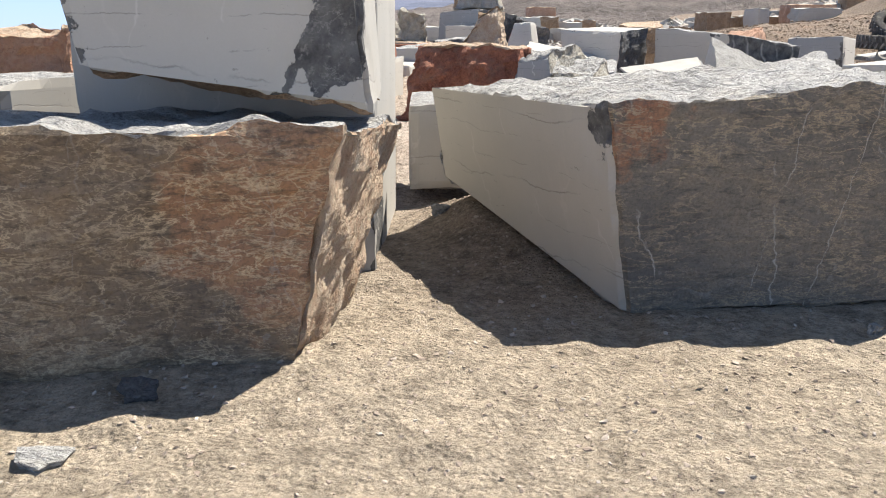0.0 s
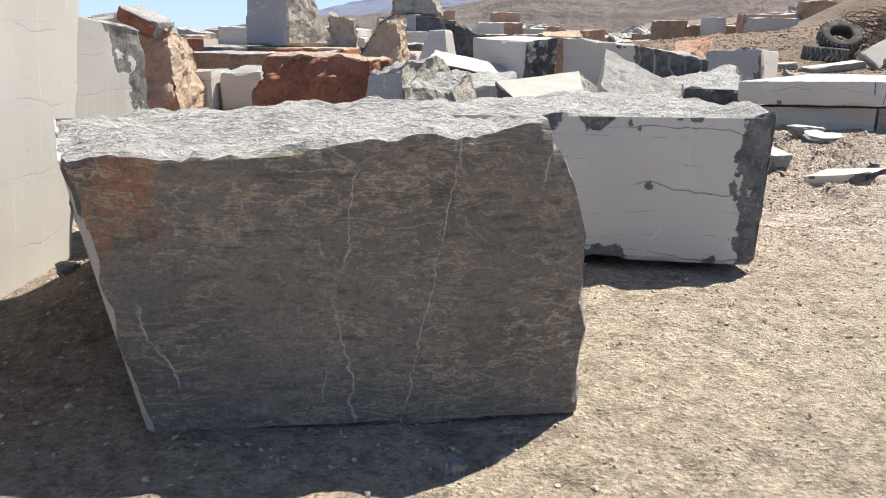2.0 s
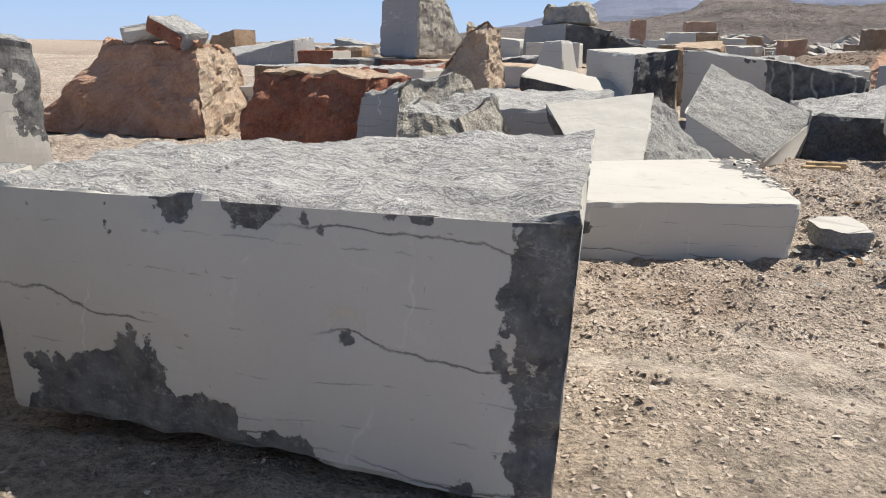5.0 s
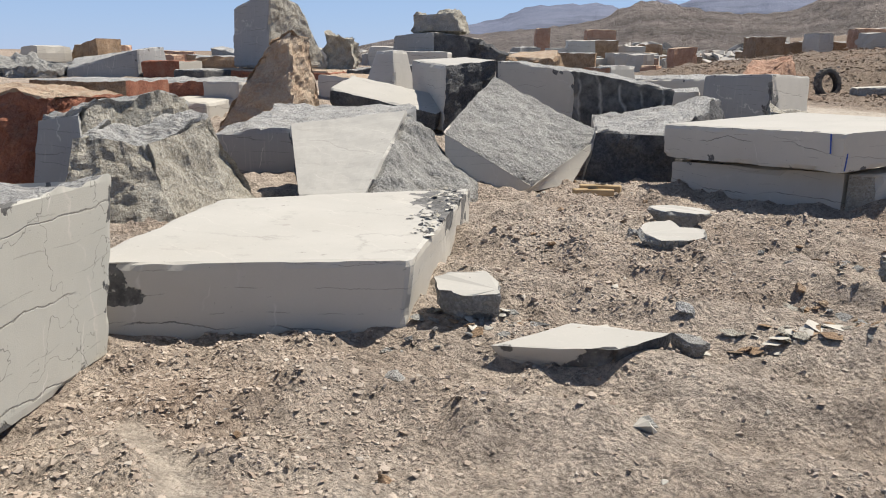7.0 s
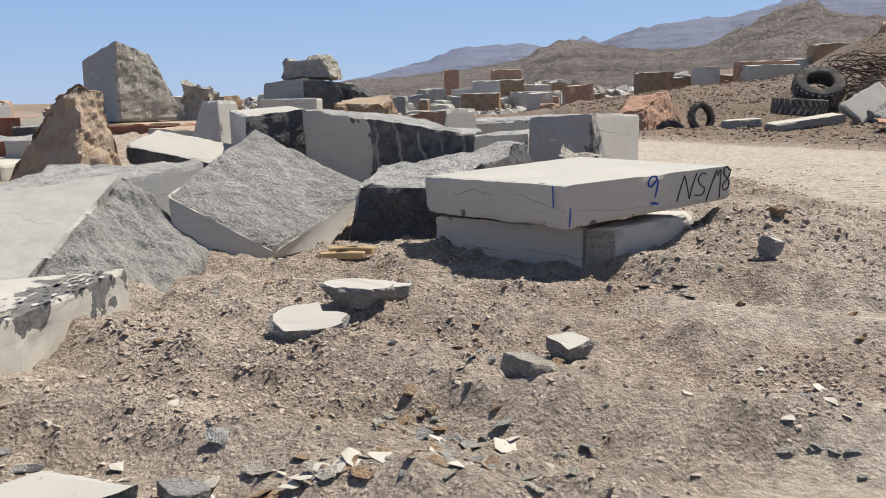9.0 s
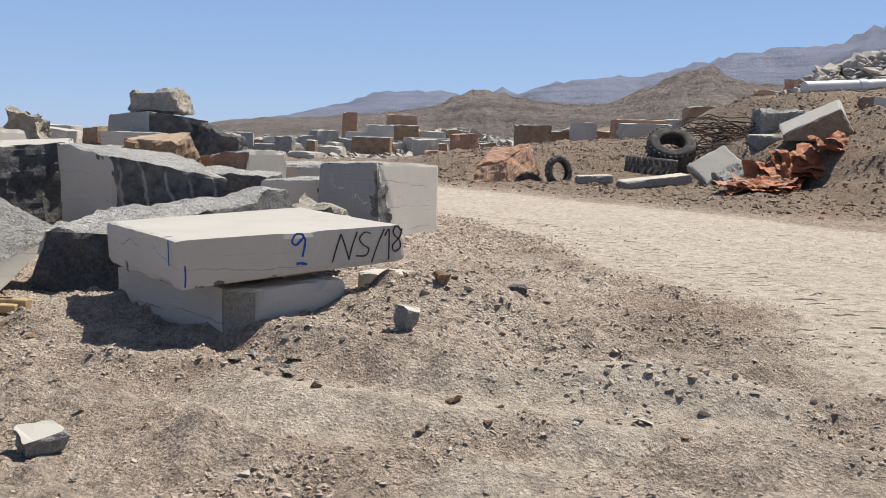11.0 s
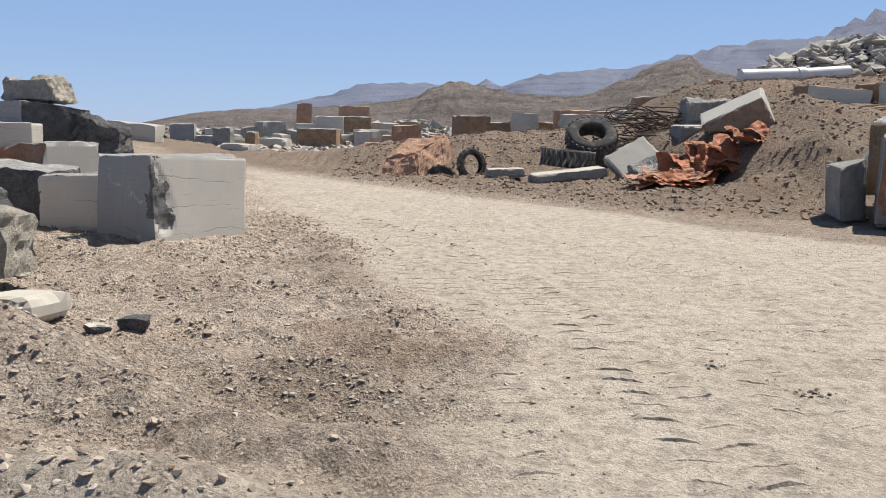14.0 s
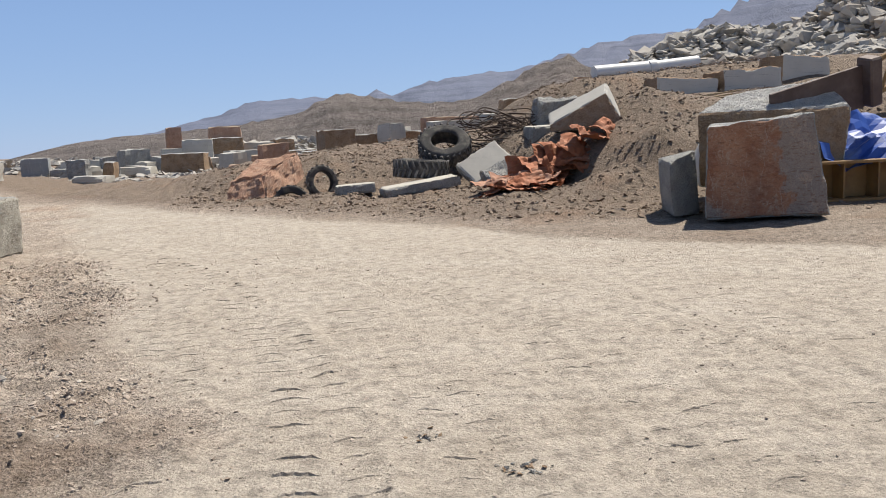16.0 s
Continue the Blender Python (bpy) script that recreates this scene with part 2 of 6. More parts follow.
def veined(name, lo, hi, wisp, other, stretch=2.4, wisp_amt=0.6, veins=0.8, fine=4.5):
    """A natural joint face: dark stone crossed by wispy lying bands and fine white veins; 'other' shows in larger stains."""
    n = Net(name)
    lay = n.scaled((0.8, 0.8, stretch))
    col = n.mix(n.ramp(n.noise(1.3, 7, 0.62), (0.36, 0.0), (0.64, 1.0)), lo, hi)
    other_mask = n.ramp(n.math("ADD", n.math("MULTIPLY_ADD", n.noise(2.6, 8, 0.66), 1.6, -0.3), n.attr("spall")), (0.7, 0.0), (0.84, 0.8))
    ocol = n.mix(n.noise(18, 6, 0.7), tuple(c * 0.65 for c in other), tuple(c * 1.35 for c in other))
    col = n.mix(other_mask, col, ocol)
    wis = n.math("ABSOLUTE", n.math("SUBTRACT", n.noise(fine, 8, 0.6, lay, 0.35), 0.5))
    w1 = n.math("MULTIPLY", n.ramp(wis, (0.0, 1.0), (0.03, 0.0)), n.ramp(n.noise(2.1, 4), (0.4, 0.0), (0.6, wisp_amt)))
    col = n.mix(w1, col, wisp)
    col = n.mix(n.ramp(n.noise(fine * 0.7, 7, 0.65, lay, 0.2), (0.5, 0.0), (0.68, 0.28)), col, tuple(c * 0.72 for c in wisp))
    sep = n.t.nodes.new("ShaderNodeSeparateXYZ")
    n.put(sep.inputs[0], n.co)
    x, y, z = sep.outputs
    vc = n.math("ADD", n.math("MULTIPLY", x, 1.5), n.math("MULTIPLY", z, 0.3))
    vc = n.math("ADD", vc, n.math("ADD", n.math("MULTIPLY", n.noise(2.2, 4, 0.6), 0.5), n.math("MULTIPLY", n.noise(16, 4, 0.65), 0.05)))
    vn = n.math("MULTIPLY", n.line(n.math("FRACT", vc), 0.010), n.ramp(n.noise(1.9, 3), (0.46, 0.0), (0.56, veins)))
    slant = n.t.nodes.new("ShaderNodeMapping")
    n.put(slant.inputs["Vector"], n.co)
    slant.inputs["Rotation"].default_value = (0, radians(14), 0)
    slant.inputs["Scale"].default_value = (1.1, 1.1, 3.6)
    thin = n.math("ABSOLUTE", n.math("SUBTRACT", n.noise(4.5, 9, 0.66, slant.outputs[0], 0.9), 0.5))
    col = n.mix(n.math("MULTIPLY", n.ramp(thin, (0.0, 1.0), (0.022, 0.0)), n.ramp(n.noise(1.7, 4), (0.36, 0.15), (0.62, wisp_amt))), col, tuple(c * 0.95 for c in wisp))
    col = n.mix(n.math("MULTIPLY", n.ramp(n.noise(7, 8, 0.72, slant.outputs[0]), (0.52, 0.0), (0.64, 0.7)), 1.0), col, tuple(c * 0.6 for c in lo))
    col = n.mix(vn, col, (0.62, 0.58, 0.5))
    vc2 = n.math("ADD", n.math("SUBTRACT", n.math("MULTIPLY", x, 2.7), n.math("MULTIPLY", z, 0.45)), n.math("ADD", n.math("MULTIPLY", n.noise(1.5, 4, 0.6), 0.7), n.math("MULTIPLY", n.noise(19, 4, 0.65), 0.10)))
    vn2 = n.math("MULTIPLY", n.line(n.math("FRACT", vc2), 0.012), n.ramp(n.noise(2.4, 4), (0.5, 0.0), (0.56, veins)))
    col = n.mix(vn2, col, (0.6, 0.56, 0.48))
    fl = n.ramp(n.noise(9, 5, 0.62), (0.66, 0.0), (0.7, 0.6))
    col = n.mix(fl, col, (0.4, 0.365, 0.31))
    col = n.mix(n.ramp(n.noise(60, 4, 0.65), (0.45, 0.0), (0.7, 0.5)), col, tuple(c * 0.5 for c in lo))
    h = n.math("ADD", n.math("MULTIPLY", wis, 2.0), n.math("MULTIPLY", n.noise(20, 7, 0.68), 0.9))
    return n.done(col, 0.72, h, 0.8, 0.025)


def scored(name):
    """Dark broken flank with pale vertical drill scores."""
    n = Net(name)
    sep = n.t.nodes.new("ShaderNodeSeparateXYZ")
    n.put(sep.inputs[0], n.co)
    x, y, z = sep.outputs
    run = n.math("ADD", n.math("MULTIPLY", x, 3.1), n.math("MULTIPLY", y, 2.6))
    run = n.math("ADD", run, n.math("ADD", n.math("MULTIPLY", z, 0.8), n.math("MULTIPLY", n.noise(2.0, 3), 0.7)))
    lines = n.math("MULTIPLY", n.line(n.math("FRACT", run), 0.12), n.ramp(n.noise(2.4, 4), (0.42, 0.0), (0.55, 0.85)))
    big = n.noise(5, 8, 0.68)
    col = n.mix(n.ramp(big, (0.36, 0.0), (0.66, 1.0)), (0.075, 0.073, 0.07), (0.22, 0.21, 0.195))
    col = n.mix(lines, col, (0.5, 0.47, 0.42))
    h = n.math("ADD", n.math("MULTIPLY", big, 1.6), n.math("MULTIPLY", lines, -0.8))
    return n.done(col, 0.85, h, 0.8, 0.03)


def plain_mat(name, base, rough=0.6, metal=0.0, var=0.25, scale=6.0, bump=0.15, dirt=None, dirt_amt=0.5):
    n = Net(name)
    col = n.mix(n.noise(scale, 5, 0.6), tuple(c * (1 - var) for c in base), tuple(min(0.95, c * (1 + var)) for c in base))
    if dirt:
        col = n.mix(n.ramp(n.noise(scale * 0.6, 6, 0.65), (0.48, 0.0), (0.68, dirt_amt)), col, dirt)
    n.b.inputs["Metallic"].default_value = metal
    return n.done(col, rough, n.noise(scale * 8, 4, 0.6), bump, 0.01)


GREY = sawn("sawn_grey_limestone", (0.66, 0.625, 0.555))
PALE = sawn("sawn_pale_limestone", (0.62, 0.58, 0.505), 0.3, seam=0.45)
WHITE = sawn("sawn_white_limestone", (0.545, 0.52, 0.47), 0.25, seam=0.25)
CRACKED = sawn("sawn_white_limestone_with_cracks", (0.6, 0.585, 0.52), 0.6, seam=0.6, cracked=0.8)
# darker limestone; on some blocks it paints the shade of a front
BLUISH = sawn("sawn_blue_grey_and_shaded_limestone", (0.37, 0.375, 0.375), 0.5)
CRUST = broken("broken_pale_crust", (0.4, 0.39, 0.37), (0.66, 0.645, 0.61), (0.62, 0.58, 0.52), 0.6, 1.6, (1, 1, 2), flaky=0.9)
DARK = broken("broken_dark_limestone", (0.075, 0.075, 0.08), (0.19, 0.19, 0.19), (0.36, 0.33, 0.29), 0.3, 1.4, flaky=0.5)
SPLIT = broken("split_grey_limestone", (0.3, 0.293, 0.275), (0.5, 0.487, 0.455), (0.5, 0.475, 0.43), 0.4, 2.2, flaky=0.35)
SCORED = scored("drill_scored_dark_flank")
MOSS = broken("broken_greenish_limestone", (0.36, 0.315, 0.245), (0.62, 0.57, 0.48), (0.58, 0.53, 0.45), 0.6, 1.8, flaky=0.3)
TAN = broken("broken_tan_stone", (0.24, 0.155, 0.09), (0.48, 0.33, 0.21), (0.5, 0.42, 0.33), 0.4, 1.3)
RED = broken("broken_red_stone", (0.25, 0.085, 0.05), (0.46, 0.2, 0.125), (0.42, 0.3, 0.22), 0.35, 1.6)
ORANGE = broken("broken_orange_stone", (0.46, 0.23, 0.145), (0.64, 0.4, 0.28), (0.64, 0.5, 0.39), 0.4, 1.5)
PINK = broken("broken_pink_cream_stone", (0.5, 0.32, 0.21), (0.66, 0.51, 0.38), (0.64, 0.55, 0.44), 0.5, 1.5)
FACE_A = veined("natural_dark_brown_joint_face", (0.18, 0.167, 0.147), (0.29, 0.255, 0.205), (0.62, 0.49, 0.32), (0.5, 0.22, 0.11), 2.2, 1.0, 1.0, 6.0)
FACE_B = veined("natural_ochre_joint_face", (0.2, 0.155, 0.112), (0.4, 0.295, 0.19), (0.8, 0.63, 0.41), (0.5, 0.275, 0.155), 1.7, 1.0, 0.3, 8.0)
FACE_O = veined("rust_stained_joint_face", (0.3, 0.125, 0.065), (0.46, 0.235, 0.135), (0.55, 0.42, 0.31), (0.3, 0.29, 0.26), 0.6, 0.7, 0.5, 3.5)


# ---- numeric noise on whole arrays ----
def hash2(ix, iy, seed):
    h = (ix.astype(np.int64) * 374761393 + iy.astype(np.int64) * 668265263 + seed * 974711) & 0x7FFFFFFF
    h = ((h ^ (h >> 13)) * 1274126177) & 0x7FFFFFFF
    return ((h ^ (h >> 16)) & 0xFFFF) / 65535.0


def grain(x, y, f, seed=0):
    """Smooth value noise, 0 to 1."""
    x, y = x * f + 1000.3, y * f + 1000.7
    ix, iy = np.floor(x), np.floor(y)
    u, v = x - ix, y - iy
    u, v = u * u * (3 - 2 * u), v * v * (3 - 2 * v)
    a, b = hash2(ix, iy, seed), hash2(ix + 1, iy, seed)
    c, d = hash2(ix, iy + 1, seed), hash2(ix + 1, iy + 1, seed)
    return (a * (1 - u) + b * u) * (1 - v) + (c * (1 - u) + d * u) * v


def turb(x, y, f, octaves=4, seed=0, gain=0.5):
    out, amp, total = 0.0, 1.0, 0.0
    for i in range(octaves):
        out = out + amp * grain(x, y, f * 2.03**i, seed + i * 17)
        total += amp
        amp *= gain
    return out / total


# ---- the lie of the land ----
def bump_at(x, y, cx, cy, h, sx, sy=None, turn=0.0):
    sy = sy or sx
    c, s = math.cos(radians(turn)), math.sin(radians(turn))
    dx, dy = (x - cx) * c + (y - cy) * s, -(x - cx) * s + (y - cy) * c
    return h * np.exp(-((dx / sx) ** 2 + (dy / sy) ** 2))


def step(v, a, b):
    k = np.clip((v - a) / (b - a), 0, 1)
    return k * k * (3 - 2 * k)


def beyond_kerb(x, y):
    """How far a place lies beyond the foot of the spoil bank on the far side of the haul road."""
    d1 = (x - 13.6) * 0.80 + (y - 39.0) * 0.60
    d2 = (x - 21.0) * 0.42 + (y - 29.3) * 0.91
    d3 = (y - 27.3) * 1.0 + (x - 25.0) * 0.06
    return np.minimum(np.minimum(d1, np.maximum(d2, -50)), d3 + 0.0 * x)


def apron_edge(x):
    """Where the trodden road gives way to the brown apron of the bank."""
    return np.interp(x, [8, 12.2, 16.8, 19.8, 21.1, 22.85, 25.3, 32], [47, 39.3, 32.6, 29.7, 26.0, 24.5, 22.4, 17])


def road_mask(x, y):
    """1 on the beaten haul road, 0 on loose soil."""
    left = np.interp(y, [-5, 8, 12, 17, 22, 26, 30, 45, 65, 100], [14.0, 14.1, 14.3, 14.8, 13.7, 12.6, 11.0, 8.0, 3.0, -8.0])
    edge = x - left + 0.9 * (turb(x, y, 0.5, 3, 5) - 0.5) * 2
    far = np.minimum(-beyond_kerb(x, y), 1.2 * (apron_edge(x) - y) + 0.8)
    return step(edge, -0.3, 0.8) * step(far + 0.8 * (turb(x, y, 0.4, 3, 9) - 0.5), 0.0, 1.5)


def bank(x, y):
    """Spoil bank: an apron of brown soil, then the dumped slope behind the scrap."""
    s = beyond_kerb(x, y)
    apron = 0.16 * step(s, -0.5, 1.2) + 0.14 * step(s, 2, 8)
    line = np.interp(x, [6, 10, 14, 18, 21.5, 24, 25.4, 27.0, 34, 60], [58, 50, 43.0, 42.2, 41.8, 38.6, 34.8, 32.6, 31.2, 30])
    most = np.interp(x, [8, 11, 14, 18, 22, 25, 28, 32, 40, 60], [0.0, 0.4, 0.9, 1.4, 1.7, 2.0, 2.6, 3.0, 3.4, 4.0])
    d = np.maximum(y - line, 0.0)
    rise = most * (1 - np.exp(-d / 2.8))
    crest = 1.35 * step(x, 26.5, 29.5) * step(y, 43.5, 47.0)
    hump = bump_at(x, y, 26.6, 33.8, 0.9, 1.7, 1.4) + bump_at(x, y, 28.6, 38.5, 0.8, 1.5)
    back = step(y, 52, 75) * step(60 - x, 0, 20)
    heap = bump_at(x, y, 63, 60, 13.0, 9.0, 8) + bump_at(x, y, 46, 71, 6.3, 10, 6)
    return heap + (apron + rise + crest + hump) * (1 - 0.85 * back) * step(y, 20, 26)


def lie(x, y):
    """Height of the ground without its finest grain."""
    x, y = np.asarray(x, float), np.asarray(y, float)
    h = bump_at(x, y, 8.6, 12.4, 0.16, 2.6, 2.2)
    h = h + bump_at(x, y, 11.25, 15.2, 0.46, 1.05, 0.85, 25) * (0.7 + 0.6 * turb(x, y, 1.7, 3, 88)) + bump_at(x, y, 12.1, 15.4, 0.16, 1.2)
    h = h + bump_at(x, y, 6.2, 12.4, 0.13, 0.9, 1.4)
    h = h + bump_at(x, y, 0.45, 5.9, 0.34, 0.55, 0.8, 20)
    h = h + bump_at(x, y, 13.1, 13.7, 0.17, 0.75, 0.45, 10)
    h = h + bump_at(x, y, 5.0, 7.5, 0.06, 1.0)
    h = h + 0.02 * step(y, 20, 40) + bank(x, y)
    left = step(-(x - (9.0 - (y - 25) * 0.12)), 0, 6) * step(y, 17, 34)
    h = h + 0.75 * left * (1 - step(y, 60, 95))
    h = h + 0.10 * (turb(x, y, 0.35, 3, 2) - 0.5) * (1 - 0.75 * road_mask(x, y))
    return h


# tread marks of the loaders: middle of the track, width of each half, depth
TRACKS = ((15.08, 0.33, 0.034), (16.28, 0.36, 0.052), (17.35, 0.33, 0.020), (18.75, 0.36, 0.022), (20.2, 0.36, 0.018), (21.4, 0.36, 0.016))


def swept(x, y):
    """1 on the pale dusty wheel streaks that cross the loose ground."""
    out = 0.0
    for x0, y0, x1, y1, w in ((4.75, 9.15, 6.1, 7.7, 0.11), (4.3, 8.15, 6.0, 7.75, 0.13), (10.2, 13.2, 13.5, 13.5, 0.55), (9.2, 9.6, 12.6, 12.8, 0.3)):
        t = np.clip(((x - x0) * (x1 - x0) + (y - y0) * (y1 - y0)) / ((x1 - x0) ** 2 + (y1 - y0) ** 2), 0, 1)
        d = np.hypot(x - x0 - t * (x1 - x0), y - y0 - t * (y1 - y0)) + 0.14 * (turb(x, y, 3.0, 3, 14) - 0.5)
        out = np.maximum(out, 1 - step(d, w * 0.55, w * 1.25))
    return out


def fine_lie(x, y):
    road = road_mask(x, y)
    loose = 1 - road
    rough_zone = (step(y, 6.5, 9) * loose + 0.4 * (1 - step(y, 6.5, 9)) * loose) * (1 - 0.6 * step(y - apron_edge(x), -2.0, 0.0)) * (1 - 0.85 * swept(x, y))
    big = beyond_kerb(x, y)
    h = lie(x, y)
    h = h + rough_zone * (0.15 * (turb(x, y, 1.6, 4, 21) - 0.5) + 0.14 * np.maximum(turb(x, y, 4.2, 4, 31) - 0.5, 0) * 2)
    h = h + step(big, 0, 3) * (0.45 * (turb(x, y, 0.55, 5, 41) - 0.5) + 0.26 * (turb(x, y, 2.1, 4, 43) - 0.5))
    # wheel ruts and cleat prints along the haul road, which bends away to the left
    bend = -0.0235 * np.maximum(y - 16.5, 0) ** 2
    h = h + road * (0.02 * (turb(x, y, 2.2, 4, 71) - 0.5) + 0.008 * np.maximum(turb(x, y, 6.5, 2, 72) - 0.6, 0) * 2)
    for k, (off, wide, deep) in enumerate(TRACKS):
        cx = off + bend * (1 + 0.05 * k) + 0.07 * np.sin(y * 0.4 + k * 1.9)
        for half in (0, 1):
            u = (x - cx - (half - 0.5) * wide * 1.06) / (wide * 0.5)
            inside = np.exp(-(np.abs(u) ** 8)) * step(road, 0.3, 0.8)
            worn = 0.25 + 0.75 * step(turb(x, y, 0.7, 3, 60 + k), 0.36, 0.5)
            phase = (y + (0.05 if half else -0.05) * u + 0.035 * u * u) / 0.31 + k * 0.37 + 0.5 * half + 0.3 * turb(x, y, 1.1, 2, 66 + k)
            saw = phase - np.floor(phase)
            # each cleat leaves a step that is steep towards the walker and fades away behind
            cleat = step(saw, 0.0, 0.10) * (1 - step(saw, 0.16, 0.8))
            h = h + inside * worn * 0.22 * deep * (cleat - 0.3) * (0.75 + 0.5 * turb(x, y, 2.4, 2, 68))
        h = h + 0.5 * deep * np.exp(-(((x - cx - 1.08 * wide) / 0.05) ** 2)) * road * step(turb(x, y, 1.1, 2, 64 + k), 0.4, 0.6)
    for k, off in enumerate((18.08, 18.2, 18.33, 18.56, 18.68, 20.05, 20.2, 20.4)):
        cx = off - 0.10 * np.maximum(16.5 - y, 0) - 0.036 * np.maximum(y - 17.5, 0) ** 2
        h = h - 0.017 * np.exp(-(((x - cx) / 0.035) ** 2)) * road * step(turb(x, y, 0.5, 2, 80 + k), 0.3, 0.5)
    # bulldozed ridges on the loose ground between the slabs
    rid = np.sin((0.34 * x + y) * 2 * math.pi / 1.15 + 2.2 * turb(x, y, 0.7, 2, 77) * 2)
    h = h + 0.075 * rid * loose * step(y, 7.5, 9.5) * (1 - step(y, 15.5, 18)) * step(x, 4.6, 6)
    return h + 0.016 * (turb(x, y, 8.0, 2, 51) - 0.5)


# ---- mesh helpers ----
def part(name, bm, material, parent=None, label=""):
    me = bpy.data.meshes.new(name)
    bm.to_mesh(me)
    bm.free()
    for m in material if isinstance(material, (list, tuple)) else [material]:
        me.materials.append(m)
    ob = new(name, me)
    if parent:
        ob.parent = parent
    if label:
        ob["label"] = label
    return ob


def from_arrays(name, verts, faces, mats, index=None, origin=None, smooth=False):
    me = bpy.data.meshes.new(name)
    verts = np.asarray(verts, float)
    o = np.array(origin if origin is not None else (0, 0, 0), float)
    me.from_pydata((verts - o).tolist(), [], faces)
    for m in mats:
        me.materials.append(m)
    if index is not None:
        me.polygons.foreach_set("material_index", np.asarray(index, np.int32))
    if smooth:
        me.polygons.foreach_set("use_smooth", np.ones(len(faces), bool))
    me.update()
    ob = new(name, me)
    ob.location = o
    return ob


NORMAL = {"l": (-1, 0, 0), "r": (1, 0, 0), "f": (0, -1, 0), "b": (0, 1, 0), "u": (0, 0, -1), "t": (0, 0, 1)}


def hexa(name, low, top, skins, res=0.09, rough=0.05, chip=0.03, patch=0.0, most=46, freq=1.6, bow=0.0, spots=()):
    """A quarry block: eight corners (front-left, front-right, back-right, back-left; below and above).
    skins: letter of the face -> (material, roughness 0..1); 'x' is what shows where a sawn face has spalled off."""
    c = np.array(list(low) + list(top), float)
    mean = lambda pairs: sum(np.linalg.norm(c[a] - c[b]) for a, b in pairs) / len(pairs)
    size = mean(((0, 1), (3, 2), (4, 5), (7, 6))), mean(((0, 3), (1, 2), (4, 7), (5, 6))), mean(((0, 4), (1, 5), (2, 6), (3, 7)))
    nx, ny, nz = (int(min(most, max(3, round(s / res)))) for s in size)
    mats, slot = [], {}
    for f in "lrfbutx":
        m = skins.get(f, skins["*"])[0]
        if m not in mats:
            mats.append(m)
        slot[f] = mats.index(m)
    nrm = {}
    for f, ids in (("l", (0, 3, 7, 4)), ("r", (1, 5, 6, 2)), ("f", (0, 4, 5, 1)), ("b", (3, 2, 6, 7)), ("u", (0, 1, 2, 3)), ("t", (4, 7, 6, 5))):
        d1, d2 = c[ids[2]] - c[ids[0]], c[ids[3]] - c[ids[1]]
        v = np.cross(d1, d2)
        mid = c[list(ids)].mean(0) - c.mean(0)
        v = v / (np.linalg.norm(v) + 1e-9)
        nrm[f] = Vector(v if v.dot(mid) > 0 else -v)
    off = Vector((random.uniform(-50, 50), random.uniform(-50, 50), random.uniform(-50, 50)))
    where, verts, spall = {}, [], []
    cv = [Vector(p) for p in c]

    def vert(i, j, k):
        key = (i, j, k)
        if key in where:
            return where[key]
        u, v, w = i / nx, j / ny, k / nz
        lowp = (cv[0] * (1 - u) + cv[1] * u) * (1 - v) + (cv[3] * (1 - u) + cv[2] * u) * v
        topp = (cv[4] * (1 - u) + cv[5] * u) * (1 - v) + (cv[7] * (1 - u) + cv[6] * u) * v
        p = lowp * (1 - w) + topp * w
        on = [f for f, q in (("l", i == 0), ("r", i == nx), ("f", j == 0), ("b", j == ny), ("u", k == 0), ("t", k == nz)) if q]
        q = p + off
        n1 = noise.fractal(q * freq, 0.8, 2.1, 5)
        n2 = noise.noise(q * 7.0)
        move = Vector()
        for f in on:
            a = skins.get(f, skins["*"])[1]
            if a > 0:
                nf = noise.fractal(q * freq + Vector((a * 7, len(f), ord(f))), 0.75, 2.1, 5)
                move += nrm[f] * (a * rough * (nf * 1.2 - 0.25 + 0.25 * n2))
                if bow and f in "lrfb":
                    move += nrm[f] * (a * bow * 4 * w * (1 - w))
        if len(on) > 1:
            worn = min(chip * max(0.0, 0.25 + n1 + 0.6 * n2) + 0.15 * chip, 0.6 * res)
            for f in on:
                move -= nrm[f] * worn * (1.6 if len(on) > 2 else 1.0)
        du, dv, dw = min(u, 1 - u) * size[0], min(v, 1 - v) * size[1], min(w, 1 - w) * size[2]
        f = on[0]
        d = 0.0 if len(on) > 1 else min(e for e, g in ((du, f not in "lr"), (dv, f not in "fb"), (dw, f not in "tu")) if g)
        loss = patch - 1.3 * d
        for sx, sy, sz, sr, *only in spots:
            near = 1 - (p - Vector((sx, sy, sz))).length / sr
            if near > 0 and (not only or only[0] in on):
                loss = max(loss, 0.0) + 0.58 * near
                for g in on:
                    if skins.get(g, skins["*"])[1] < 0.2 and (not only or g == only[0]):
                        move -= nrm[g] * ((0.035 if only else 0.02) * abs(n1 + 0.5 * n2) + 0.006) * min(1.0, max(0.0, near - 0.3) * 3 if only else near * 3)
        spall.append(max(-0.6, loss))
        where[key] = len(verts)
        verts.append(p + move)
        return where[key]

    faces, index = [], []

    def sheet(f, na, nb, at):
        for a in range(na):
            for b in range(nb):
                keys = (at(a, b), at(a + 1, b), at(a + 1, b + 1), at(a, b + 1))
                faces.append([vert(*k) for k in keys])
                index.append(slot[f])

    sheet("f", nx, nz, lambda a, b: (a, 0, b))
    sheet("b", nx, nz, lambda a, b: (nx - a, ny, b))
    sheet("l", ny, nz, lambda a, b: (0, ny - a, b))
    sheet("r", ny, nz, lambda a, b: (nx, a, b))
